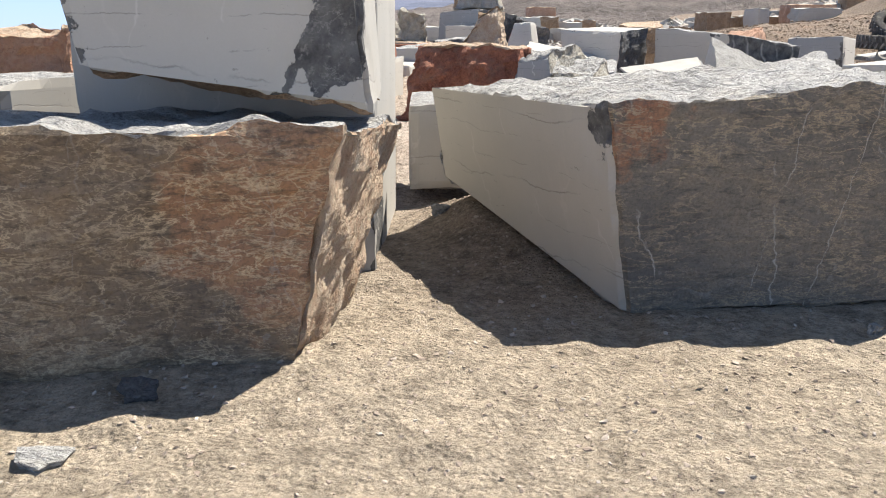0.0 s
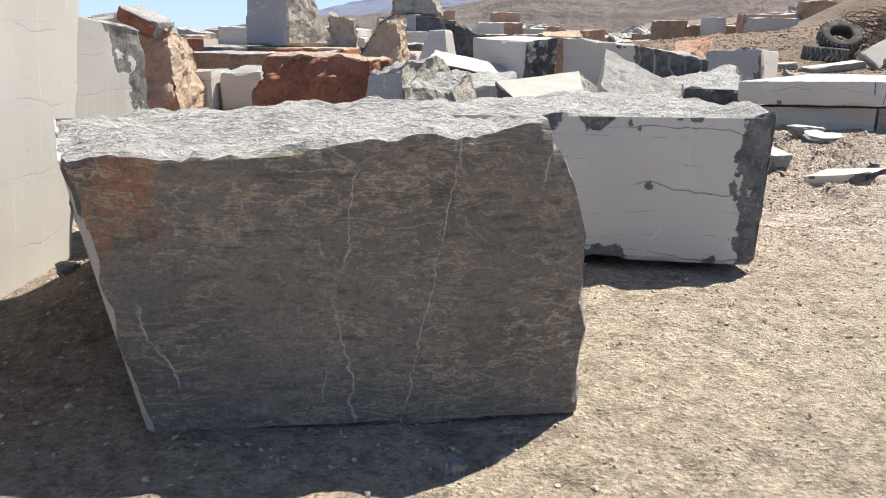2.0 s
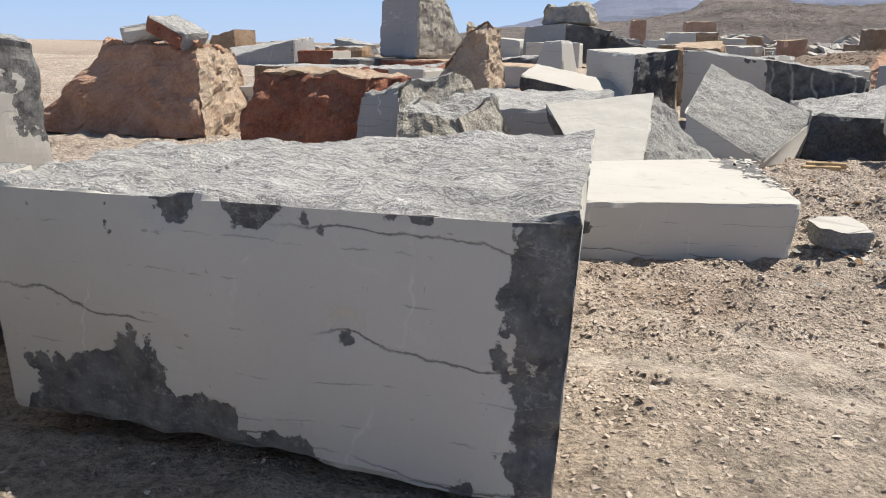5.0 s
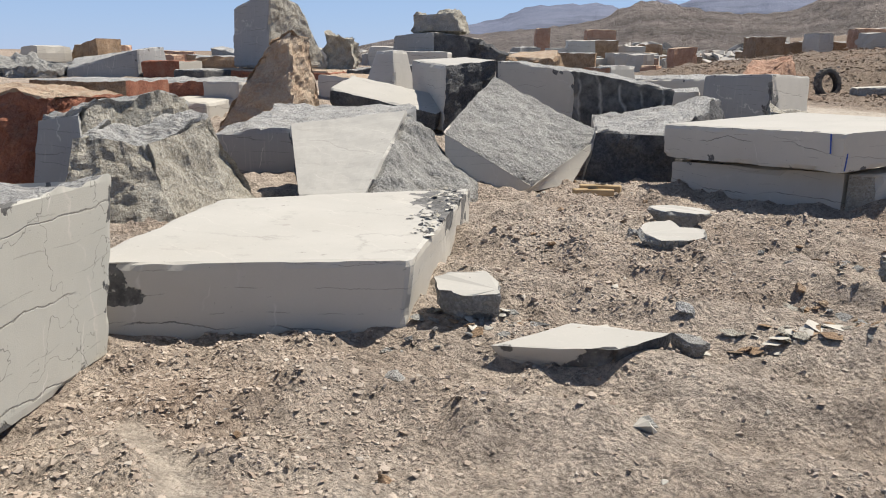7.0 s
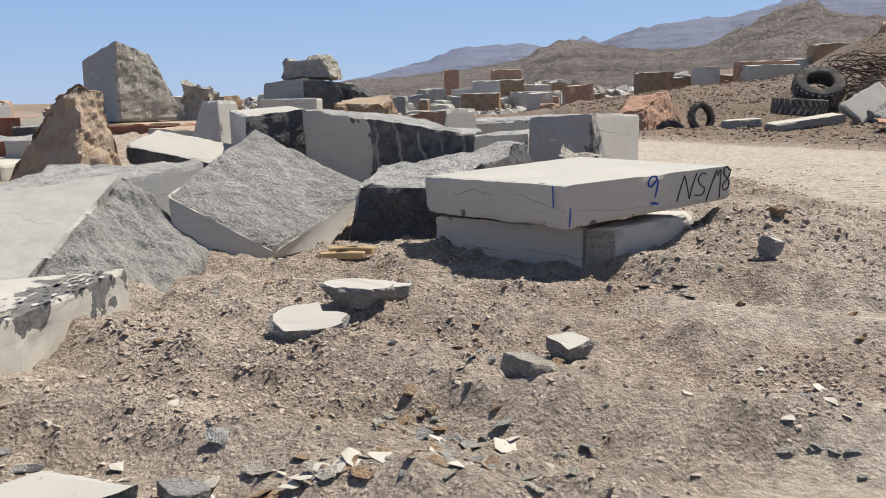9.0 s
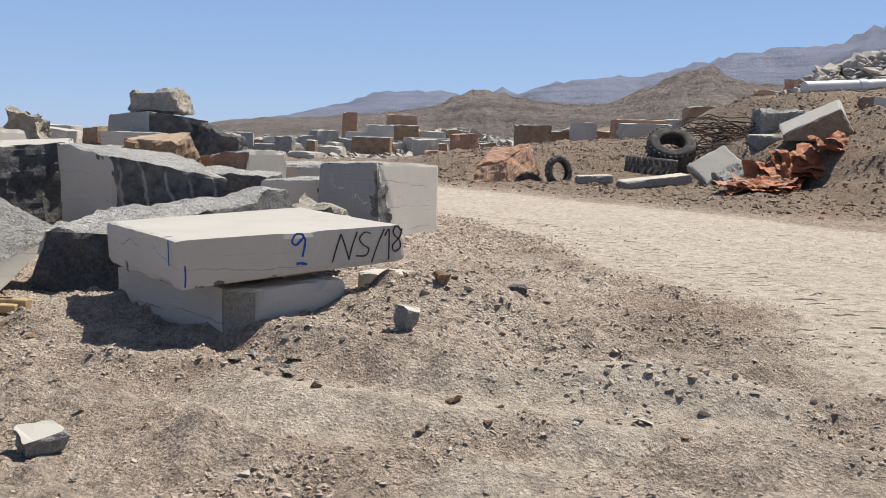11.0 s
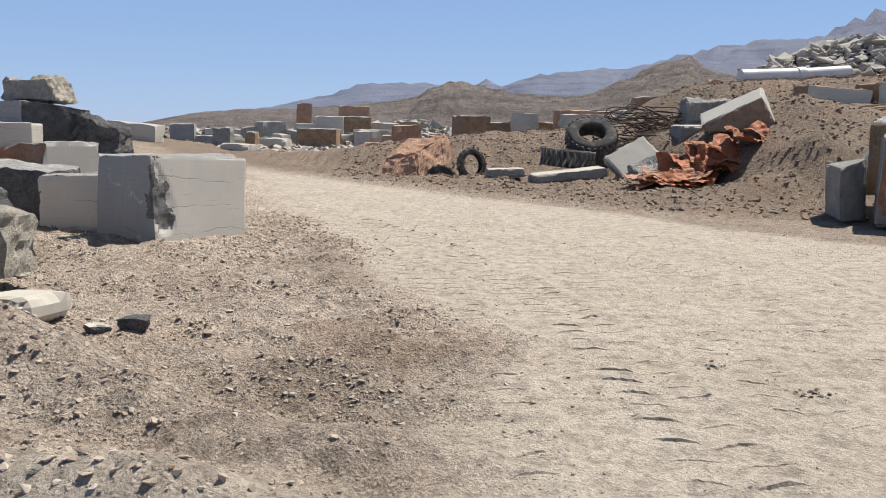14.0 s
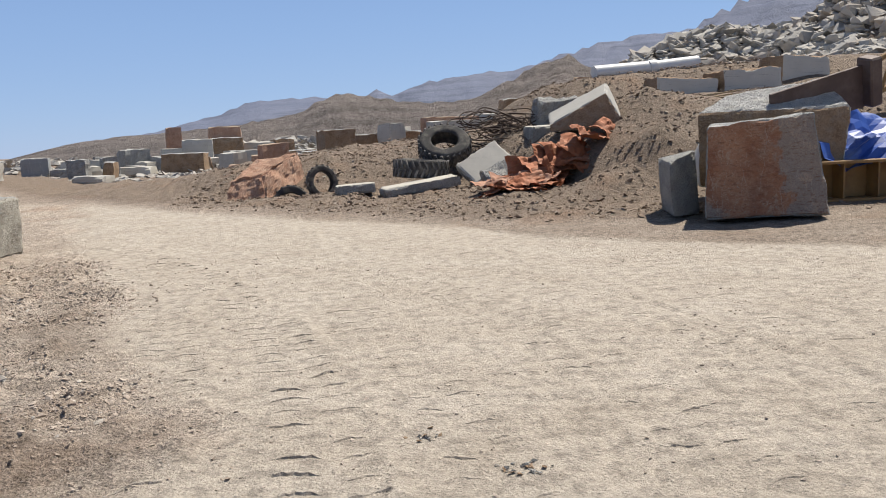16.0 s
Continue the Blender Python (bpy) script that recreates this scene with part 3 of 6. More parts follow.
    sheet("t", nx, ny, lambda a, b: (a, b, nz))
    sheet("u", nx, ny, lambda a, b: (a, ny - b, 0))
    base = c.mean(0)
    base[2] = c[:, 2].min()
    ob = from_arrays(name, [tuple(v) for v in verts], faces, mats, index, base)
    at = ob.data.attributes.new("spall", "FLOAT", "POINT")
    at.data.foreach_set("value", np.array(spall, np.float32))
    return ob


def stone_block(label, low, top, skins, category="stone block", group="quarried stone blocks", name="stone_block", **kw):
    return tagged(hexa(name, low, top, skins, **kw), label, category, group)


def prism(fl, fr, br, bl, z0, z1, lean=(0.0, 0.0)):
    """Corners of a block from its footprint and heights."""
    zs = z1 if isinstance(z1, (tuple, list)) else (z1,) * 4
    zl = z0 if isinstance(z0, (tuple, list)) else (z0,) * 4
    pts = (fl, fr, br, bl)
    return [(*p, z) for p, z in zip(pts, zl)], [(p[0] + lean[0], p[1] + lean[1], z) for p, z in zip(pts, zs)]


def turned(centre, size, turn=(0, 0, 0), taper=0.0):
    """Corners of a block given by centre, size and turn (degrees)."""
    m = pose(*centre, *turn)
    sx, sy, sz = (s / 2 for s in size)
    k = 1 - taper
    low = [m @ Vector(p) for p in ((-sx, -sy, -sz), (sx, -sy, -sz), (sx, sy, -sz), (-sx, sy, -sz))]
    top = [m @ Vector(p) for p in ((-sx * k, -sy * k, sz), (sx * k, -sy * k, sz), (sx * k, sy * k, sz), (-sx * k, sy * k, sz))]
    return [tuple(p) for p in low], [tuple(p) for p in top]


def all_of(mat, rough):
    return {"*": (mat, rough)}


# ---- small stones: a set of cracked shapes, used again and again ----
def chip_shape(seed, n=11, flat=0.65):
    rnd = random.Random(seed)
    bm = bmesh.new()
    for _ in range(n):
        v = Vector((rnd.gauss(0, 1), rnd.gauss(0, 1), rnd.gauss(0, 1))).normalized() * rnd.uniform(0.8, 1.1)
        bm.verts.new((v.x * rnd.uniform(0.8, 1.2), v.y, v.z * flat))
    res = bmesh.ops.convex_hull(bm, input=bm.verts)
    loose = [v for v in bm.verts if not v.link_faces]
    bmesh.ops.delete(bm, geom=loose, context="VERTS")
    bm.verts.index_update()
    vs = np.array([v.co[:] for v in bm.verts])
    fs = [[v.index for v in f.verts] for f in bm.faces]
    bm.free()
    return vs, fs


SHAPES = [chip_shape(k, 9 + k % 4, 0.45 + 0.05 * (k % 6)) for k in range(14)]


def scatter(name, places, sizes, mat, label, category, sink=0.3, seed=3, shapes=SHAPES):
    """Many small stones in one mesh."""
    rng = np.random.default_rng(seed)
    vs, fs, n0 = [], [], 0
    for (x, y, z), s in zip(places, sizes):
        v, f = shapes[rng.integers(len(shapes))]
        a = rng.uniform(0, 6.283)
        c, d = math.cos(a), math.sin(a)
        st = rng.uniform(0.75, 1.3)
        tx, ty = rng.uniform(-0.4, 0.4, 2)
        p = v * s
        q = np.empty_like(p)
        q[:, 0], q[:, 1] = (p[:, 0] * c - p[:, 1] * d) * st + x, p[:, 0] * d + p[:, 1] * c + y
        q[:, 2] = p[:, 2] + tx * p[:, 0] + ty * p[:, 1] + z + s * (0.5 - sink)
        vs.append(q)
        fs += [[i + n0 for i in t] for t in f]
        n0 += len(v)
    ob = from_arrays(name, np.concatenate(vs), fs, [mat])
    return tagged(ob, label, category, kind="stuff")


# ---- ground ----
def ground_material():
    n = Net("dusty_quarry_soil")
    road, brown = n.attr("road"), n.attr("brown")
    p = n.plain
    loose = n.mix(n.ramp(n.noise(0.55, 6, 0.6, p), (0.35, 0.0), (0.65, 1.0)), (0.53, 0.427, 0.34), (0.7, 0.59, 0.486))
    # the trodden sand at the start of the walk is yellower than the pushed soil further on
    place = n.t.nodes.new("ShaderNodeSeparateXYZ")
    n.put(place.inputs[0], p)
    loose = n.mix(n.ramp(n.math("MULTIPLY_ADD", place.outputs[1], -0.25, 2.1), (0.0, 0.0), (1.0, 0.8)), loose, n.mix(n.noise(0.8, 5, 0.6, p), (0.56, 0.45, 0.315), (0.72, 0.605, 0.44)))
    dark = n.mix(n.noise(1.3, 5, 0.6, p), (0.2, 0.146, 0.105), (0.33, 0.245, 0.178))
    dusty = n.mix(n.ramp(n.noise(0.9, 6, 0.65, p), (0.3, 0.0), (0.7, 1.0)), (0.47, 0.402, 0.325), (0.575, 0.506, 0.425))
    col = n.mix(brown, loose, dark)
    col = n.mix(road, col, dusty)
    fine = n.noise(13, 8, 0.75, p)
    col = n.mix(n.math("MULTIPLY", n.ramp(fine, (0.36, 0.42), (0.45, 0.0)), n.math("SUBTRACT", 1.0, n.math("MULTIPLY", road, 0.6))), col, (0.19, 0.14, 0.1))
    col = n.mix(n.ramp(n.noise(34, 5, 0.75, p), (0.52, 0.0), (0.68, 0.6)), col, (0.68, 0.59, 0.48))
    grit = n.cells(42, p, out="Color")
    col = n.mix(n.ramp(n.cells(42, p), (0.22, 0.55), (0.34, 0.0)), col, n.mix(0.55, n.mix(n.math("GREATER_THAN", grit, 0.55), (0.14, 0.11, 0.085), (0.5, 0.44, 0.36)), col))
    speck = n.ramp(n.noise(19, 9, 0.82, p), (0.36, 0.42), (0.5, 1.0), (0.66, 1.42))
    col = n.mix(n.math("SUBTRACT", 1.0, n.math("MULTIPLY", road, 0.45)), col, n.mix(1.0, col, speck, "MULTIPLY"))
    crumb = n.ramp(n.noise(5.5, 6, 0.7, p), (0.38, 0.68), (0.52, 1.0), (0.7, 1.12))
    col = n.mix(1.0, col, crumb, "MULTIPLY")
    red = n.ramp(n.noise(0.33, 4, 0.6, p), (0.56, 0.0), (0.72, 0.4))
    col = n.mix(n.math("MULTIPLY", red, n.math("SUBTRACT", 1.0, road)), col, (0.36, 0.21, 0.125))
    h = n.math("ADD", n.math("MULTIPLY", n.noise(9, 9, 0.74, p), 2.2), n.math("MULTIPLY", n.ramp(n.cells(30, p), (0.0, 1.0), (0.5, 0.0)), 0.55))
    h = n.math("MULTIPLY", h, n.math("SUBTRACT", 1.0, n.math("MULTIPLY", road, 0.6)))
    return n.done(col, 0.95, h, 1.0, 0.045)


SOIL = ground_material()


def spaced(a, b, fine, far, growth):
    mid = list(np.arange(a, b, fine))
    lo, hi, s = [], [], fine
    x = a
    while x > -far:
        s *= growth
        x -= s
        lo.append(x)
    x, s = mid[-1], fine
    while x < far:
        s *= growth
        x += s
        hi.append(x)
    return np.array(lo[::-1] + mid + hi)


gx = spaced(-3.0, 22.0, 0.054, 3500, 1.07)
gy = spaced(2.2, 24.0, 0.054, 3500, 1.06)
GX, GY = np.meshgrid(gx, gy)
GZ = fine_lie(GX, GY)
gv = np.stack([GX.ravel(), GY.ravel(), GZ.ravel()], 1)
cols, rows_n = len(gx), len(gy)
gi = (np.arange(rows_n - 1)[:, None] * cols + np.arange(cols - 1)[None, :]).ravel()
gf = np.stack([gi, gi + 1, gi + cols + 1, gi + cols], 1).tolist()
ground = tagged(from_arrays("ground", gv, gf, [SOIL], smooth=True), "dusty beige quarry floor of trodden soil and gravel", "ground", kind="structure")
att = ground.data.attributes.new("road", "FLOAT", "POINT")
pale = np.maximum(road_mask(gv[:, 0], gv[:, 1]), 0.8 * swept(gv[:, 0], gv[:, 1]))
pale = np.maximum(pale, bump_at(gv[:, 0], gv[:, 1], 12.8, 13.6, 1.0, 1.0, 0.55, 8))
pale = np.maximum(pale, 0.16 * (1 - step(gv[:, 1], 5.0, 8.0)))
att.data.foreach_set("value", pale.astype(np.float32))
bx, by = gv[:, 0], gv[:, 1]
brown = step(beyond_kerb(bx, by), -0.8, 0.8) * 0.95
brown = np.maximum(brown, 0.5 * step(by - apron_edge(bx) + 1.4 * (turb(bx, by, 0.6, 4, 93) - 0.5), -0.8, 1.0))
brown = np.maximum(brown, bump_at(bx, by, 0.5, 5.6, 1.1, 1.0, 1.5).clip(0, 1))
brown = np.maximum(brown, (0.12 + 0.36 * step(bx, 12.4, 13.5) * step(by, 13.9, 14.9)) * step(by, 7, 10) * (1 - road_mask(bx, by)) * step(turb(bx, by, 0.55, 4, 91), 0.36, 0.6))
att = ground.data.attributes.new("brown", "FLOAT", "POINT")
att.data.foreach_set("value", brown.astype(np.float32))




def cleat_ridges():
    """Crescent lips of dust pressed up by the cleats of the loaders' tyres, one row for each half of a tyre."""
    rnd = random.Random(44)
    verts, faces = [], []
    for k, (off, wide, deep) in enumerate(TRACKS):
        for half in (0, 1):
            y = 11.5 + 0.15 * half + 0.07 * k
            while y < 31:
                y += 0.31 * rnd.uniform(0.86, 1.14)
                if rnd.random() < 0.14 + 0.44 * (deep < 0.03) + 0.5 * min(1.0, max(0.0, (y - 20) / 8)):
                    continue
                lean = -0.047 * max(y - 16.5, 0)
                cx = off - 0.0235 * max(y - 16.5, 0) ** 2 * (1 + 0.05 * k) + 0.07 * math.sin(y * 0.4 + k * 1.9) + (half - 0.5) * wide * 1.06 + rnd.uniform(-0.03, 0.03)
                wid = wide * rnd.uniform(0.3, 0.52)
                high = (0.25 + 0.75 * deep / 0.05) * rnd.uniform(0.008, 0.022) * (1 - 0.5 * min(1.0, max(0.0, (y - 18) / 6)))
                bow = rnd.uniform(0.01, 0.05) * (1 if half else -1)
                m = 9
                us = np.linspace(-1, 1, m + 1)
                xs, ys = cx + wid * us, np.array([y - lean * wid * u + bow * u + rnd.uniform(-0.012, 0.012) - 0.03 * u * u for u in us])
                if road_mask(xs[:1], ys[:1])[0] < 0.6:
                    continue
                zs = fine_lie(xs, ys)
                n0 = len(verts)
                for u, x, yy, z in zip(us, xs, ys, zs):
                    top = high * (1 - abs(u) ** 3) * rnd.uniform(0.6, 1.15)
                    verts += [(x, yy - 0.012, z - 0.012), (x + rnd.uniform(-0.008, 0.008), yy + rnd.uniform(0.0, 0.008), z + top), (x, yy + 0.05, z + 0.45 * top), (x, yy + 0.15, z - 0.012)]
                for i in range(m):
                    for j in range(3):
                        a = n0 + 4 * i + j
                        faces.append([a, a + 4, a + 5, a + 1])
    ob = from_arrays("tread_prints", verts, faces, [SOIL])
    mark = ob.data.attributes.new("road", "FLOAT", "POINT")
    mark.data.foreach_set("value", np.ones(len(verts), np.float32))
    return tagged(ob, "crescent tread prints of loader tyres in pale dust", "tyre tracks", kind="stuff")


cleat_ridges()

# ---- blocks at the start of the walk ----
# long dark block with a natural face and a rough pale top
stone_block("long grey limestone block, dark brown front, rough pale top",
            [(1.0, 4.27, -0.06), (2.8, 4.45, -0.03), (2.35, 6.1, 0.0), (0.0, 6.1, 0.42)],
            [(0.8, 4.1, 1.14), (2.62, 4.25, 1.26), (2.05, 5.95, 1.2), (-0.1, 6.15, 1.1)],
            {"*": (CRUST, 1.0), "f": (FACE_A, 0.15), "l": (PALE, 0.0), "t": (CRUST, 0.9), "r": (CRUST, 1.0)}, res=0.04, rough=0.075, chip=0.03, most=72, bow=0.07, spots=[(0.98, 4.13, 1.03, 0.4)])
# ochre block in front
stone_block("brown and ochre stone block with a broken pinkish end",
            [(-3.4, 3.05, -0.08), (-0.65, 3.48, -0.05), (-0.52, 4.3, -0.05), (-3.3, 4.8, -0.08)],
            [(-3.3, 2.78, 1.17), (-0.42, 3.36, 1.1), (-0.2, 4.85, 0.98), (-3.2, 4.75, 1.1)],
            {"*": (CRUST, 0.7), "f": (FACE_B, 0.4), "r": (PINK, 0.5)}, res=0.04, rough=0.1, chip=0.05, most=72, spots=[(-0.6, 3.4, 0.95, 0.75), (-0.75, 3.4, 0.55, 0.6)])
# slab lying on it
stone_block("grey sawn limestone slab resting askew on an ochre block",
            [(-1.62, 3.75, 1.28), (-0.34, 4.2, 1.06), (-0.36, 4.95, 1.1), (-1.95, 4.85, 1.32)],
            [(-1.75, 3.62, 2.15), (-0.42, 4.05, 2.1), (-0.42, 4.95, 2.12), (-1.95, 4.9, 2.2)],
            {"*": (GREY, 0.03), "r": (WHITE, 0.02), "u": (TAN, 0.9), "t": (CRUST, 0.8)}, res=0.05, rough=0.07, chip=0.025, patch=0.12, most=50, spots=[(-0.5, 4.15, 1.3, 0.3), (-0.45, 4.1, 1.65, 0.32), (-0.42, 4.05, 2.0, 0.32)])
# tall sawn block behind them
stone_block("tall pale sawn limestone block standing behind an ochre block",
            [(-2.2, 5.05, -0.05), (-0.42, 5.0, -0.05), (-0.40, 6.9, -0.03), (-2.1, 7.0, -0.05)],
            [(-2.25, 5.05, 2.05), (-0.38, 5.0, 2.0), (-0.42, 7.55, 1.85), (-2.15, 7.5, 1.95)],
            {"*": (WHITE, 0.02), "t": (CRUST, 0.7)}, res=0.06, chip=0.03, patch=0.1, spots=[(-0.42, 5.3, 0.2, 0.6, "r")])
# block in the gap
stone_block("low sawn block standing in shade behind others",
            *prism((-0.3, 7.12), (1.3, 7.15), (1.2, 8.1), (-0.3, 8.0), 0.12, (0.87, 0.9, 0.95, 0.93)), {"*": (PALE, 0.02), "t": (CRUST, 0.4)}, patch=0.1)
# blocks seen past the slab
# its shaded front and lit side are told apart by colour, BLUISH and WHITE
stone_block("grey limestone block with a sawn side coloured paler as lit",
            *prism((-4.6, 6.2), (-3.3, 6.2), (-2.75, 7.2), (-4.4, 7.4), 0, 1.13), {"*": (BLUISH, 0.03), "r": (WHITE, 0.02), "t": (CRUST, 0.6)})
stone_block("broken orange stone block beyond grey ones",
            *prism((-6.0, 9.0), (-4.0, 9.1), (-3.9, 10.6), (-6.0, 10.5), 0, 1.5), {"*": (ORANGE, 1.0), "t": (PINK, 1)}, rough=0.15)
# grey block the path passes closely
stone_block("large grey sawn limestone block with seams and dark broken corner",
            [(2.05, 6.75, 0.12), (4.36, 6.5, 0.09), (4.2, 9.92, 0.0), (0.9, 9.7, 0.0)],
            [(1.98, 6.74, 1.11), (4.42, 6.52, 1.13), (4.3, 9.95, 1.07), (1.0, 9.7, 0.86)],
            {"*": (GREY, 0.0), "t": (CRUST, 0.85), "r": (CRACKED, 0.02), "l": (DARK, 0.8)}, res=0.042, rough=0.075, chip=0.016, patch=0.13, most=80,
            spots=[(4.4, 6.53, 1.02, 0.38, "f"), (4.38, 6.53, 0.88, 0.3, "f"), (4.43, 6.53, 0.72, 0.2, "f"), (4.36, 6.53, 0.5, 0.36, "f"), (4.4, 6.53, 0.25, 0.34, "f"), (4.44, 6.53, 0.05, 0.28, "f"), (2.9, 6.6, 1.1, 0.16), (3.25, 6.6, 1.1, 0.17), (2.45, 6.65, 0.2, 0.36), (2.75, 6.65, 0.3, 0.34), (3.05, 6.6, 0.12, 0.2), (3.35, 6.6, 0.12, 0.17), (3.6, 6.55, 0.64, 0.1), (4.38, 7.2, 1.1, 0.2)])
# white block, front darkened in colour for shade, and its orange neighbour
stone_block("pale block with spalled flank coloured dark for shade, and sawn face",
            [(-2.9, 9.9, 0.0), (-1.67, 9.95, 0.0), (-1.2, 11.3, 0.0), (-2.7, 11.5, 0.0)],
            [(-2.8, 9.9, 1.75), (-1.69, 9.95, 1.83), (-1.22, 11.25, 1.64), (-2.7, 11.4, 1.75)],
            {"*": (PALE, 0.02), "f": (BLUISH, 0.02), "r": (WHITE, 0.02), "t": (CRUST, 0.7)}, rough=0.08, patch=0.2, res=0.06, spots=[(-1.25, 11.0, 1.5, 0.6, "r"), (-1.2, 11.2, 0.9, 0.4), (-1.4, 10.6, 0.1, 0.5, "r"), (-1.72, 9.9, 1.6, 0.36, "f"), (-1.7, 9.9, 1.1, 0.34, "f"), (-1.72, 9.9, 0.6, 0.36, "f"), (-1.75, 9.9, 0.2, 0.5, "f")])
stone_block("small grey sawn block among larger ones", *prism((-2.95, 18.2), (-2.2, 18.1), (-2.0, 19.2), (-2.8, 19.3), -0.05, 0.84), {"*": (GREY, 0.02), "t": (CRUST, 0.5)})
stone_block("small pale block beside a grey one", *prism((-2.1, 18.3), (-1.2, 18.1), (-0.9, 19.4), (-1.9, 19.6), -0.05, (0.8, 0.86, 0.95, 0.9)), {"*": (PALE, 0.02), "t": (CRUST, 0.5)})
stone_block("crusted reddish block behind small ones", *prism((-3.4, 20.6), (-1.3, 20.4), (-1.2, 22.0), (-3.3, 22.2), -0.05, 1.15), {"*": (RED, 0.6), "f": (TAN, 0.6), "t": (CRUST, 0.7)})
hump = stone_block("large hump of rough orange and pink stone",
                   [(-6.0, 16.6, 0.0), (-2.4, 16.5, 0.0), (-2.2, 18.6, 0.0), (-5.8, 19.0, 0.0)],
                   [(-4.5, 17.0, 1.6), (-2.62, 16.9, 1.6), (-2.7, 18.3, 1.55), (-4.3, 18.6, 1.58)],
                   {"*": (ORANGE, 1.0), "r": (PINK, 1)}, res=0.07, rough=0.13, chip=0.07, most=44)
stone_block("small pale slab lying on an orange hump", *turned((-3.75, 17.3, 1.76), (0.85, 0.6, 0.3), (0, -8, 12)), {"*": (PALE, 0.05), "t": (CRUST, 0.5)}, chip=0.05)
stone_block("rust brown slab propped on an orange hump", *turned((-3.1, 17.1, 1.78), (0.8, 0.7, 0.3), (6, 24, -10)), {"*": (RED, 0.5), "r": (CRUST, 0.6), "t": (CRUST, 0.4)}, chip=0.05)
# red broken block and the grey one joined to it in the row
stone_block("long block of deep red broken stone with pale crust",
            [(-0.75, 14.1, -0.1), (1.15, 13.9, -0.1), (1.5, 15.4, 0.0), (-0.5, 15.8, 0.0)],
            [(-0.38, 14.35, 1.27), (1.35, 14.1, 1.23), (1.5, 15.2, 1.25), (-0.3, 15.6, 1.3)],
            {"*": (RED, 1.0), "t": (PINK, 0.6)}, res=0.06, rough=0.13, chip=0.06, most=44)
stone_block("grey block with a sawn face and a hollowed rough end",
            [(1.08, 13.75, -0.1), (1.95, 13.6, -0.1), (3.1, 14.6, 0.0), (1.55, 15.3, 0.0)],
            [(1.22, 13.9, 1.02), (1.75, 13.85, 1.1), (2.45, 14.9, 1.2), (1.6, 15.2, 1.2)],
            {"*": (CRUST, 1.0), "f": (BLUISH, 0.03), "r": (MOSS, 1.0)}, res=0.06, rough=0.12, chip=0.05, most=40)

# ---- slab in the middle of the walk ----
stone_block("low wide sawn slab with bright top and chipped corner",
            [(3.95, 10.12, -0.06), (5.78, 10.58, -0.06), (5.85, 13.6, -0.05), (3.95, 12.35, -0.05)],
            [(3.9, 10.08, 0.5), (5.84, 10.54, 0.5), (5.86, 13.62, 0.45), (3.9, 12.32, 0.5)],
            {"*": (GREY, 0.0), "t": (WHITE, 0.0), "r": (PALE, 0.06)}, res=0.045, rough=0.05, chip=0.016, patch=0.02, most=72, spots=[(5.85, 12.2, 0.5, 0.42), (5.87, 13.1, 0.5, 0.55), (5.6, 12.7, 0.5, 0.3), (5.75, 10.55, 0.18, 0.12), (4.05, 10.1, 0.45, 0.34, "f")])
# rough block behind its left end
stone_block("rough brown and grey boulder block behind a sawn slab",
            [(1.85, 12.95, -0.1), (3.05, 13.45, -0.1), (3.3, 14.9, 0.0), (2.0, 15.0, 0.0)],
            [(1.75, 13.65, 0.85), (2.45, 13.8, 0.8), (2.85, 14.6, 1.0), (2.0, 14.9, 1.1)],
            {"*": (MOSS, 1.0), "t": (CRUST, 1)}, rough=0.11, chip=0.05, res=0.045, most=40, freq=1.1)
# flat crusted block behind, its face given darker BLUISH for shade
stone_block("flat limestone block with a rough crust and sawn face coloured for shade",
            *prism((1.85, 16.9), (3.5, 17.1), (4.2, 20.3), (1.6, 20.3), -0.05, (0.62, 0.7, 0.8, 0.78)), {"*": (BLUISH, 0.02), "t": (CRUST, 0.8)}, rough=0.08)
# tilted white slab; the shade of its left side is put in as DARK
stone_block("pale split slab leaning steeply with a bright cleft face",
            [(3.8, 14.25, -0.05), (5.65, 13.95, -0.1), (5.75, 16.3, 0.0), (3.6, 16.7, 0.0)],
            [(3.95, 14.15, 0.22), (4.72, 13.98, 0.22), (4.86, 15.95, 1.04), (3.28, 15.9, 0.83)],
            {"*": (SPLIT, 1.0), "t": (WHITE, 0.1), "l": (DARK, 0.5), "f": (SPLIT, 0.6)}, res=0.05, rough=0.1, chip=0.07, patch=0.1, most=46, spots=[(5.05, 14.4, 0.4, 0.3)])
# tilted grey block
stone_block("big tilted limestone block with a split sloping top",
            [(5.32, 15.95, -0.1), (6.3, 16.22, -0.03), (6.87, 16.85, 0.0), (5.5, 18.3, 0.0)],
            [(5.26, 16.05, 0.78), (6.38, 16.2, 0.07), (7.3, 17.65, 0.62), (5.72, 18.05, 1.4)],
            {"*": (PALE, 0.02), "t": (SPLIT, 0.8), "r": (PALE, 0.05)}, res=0.05, rough=0.06, chip=0.02, most=50)
# lettered slab on its bed
N_LOW = [(8.05, 16.95, 0.40), (9.5, 14.5, 0.56), (11.28, 15.62, 0.68), (10.2, 17.9, 0.55)]
N_TOP = [(8.03, 16.95, 0.83), (9.47, 14.42, 0.97), (11.22, 15.55, 1.02), (10.0, 18.0, 0.95)]
slab9 = stone_block("thick pale sawn slab with blue and black painted marks", N_LOW, N_TOP,
                    {"*": (PALE, 0.0), "f": (GREY, 0.0), "t": (WHITE, 0.0), "b": (DARK, 0.6)}, res=0.06, rough=0.05, chip=0.022, patch=0.05, most=50)
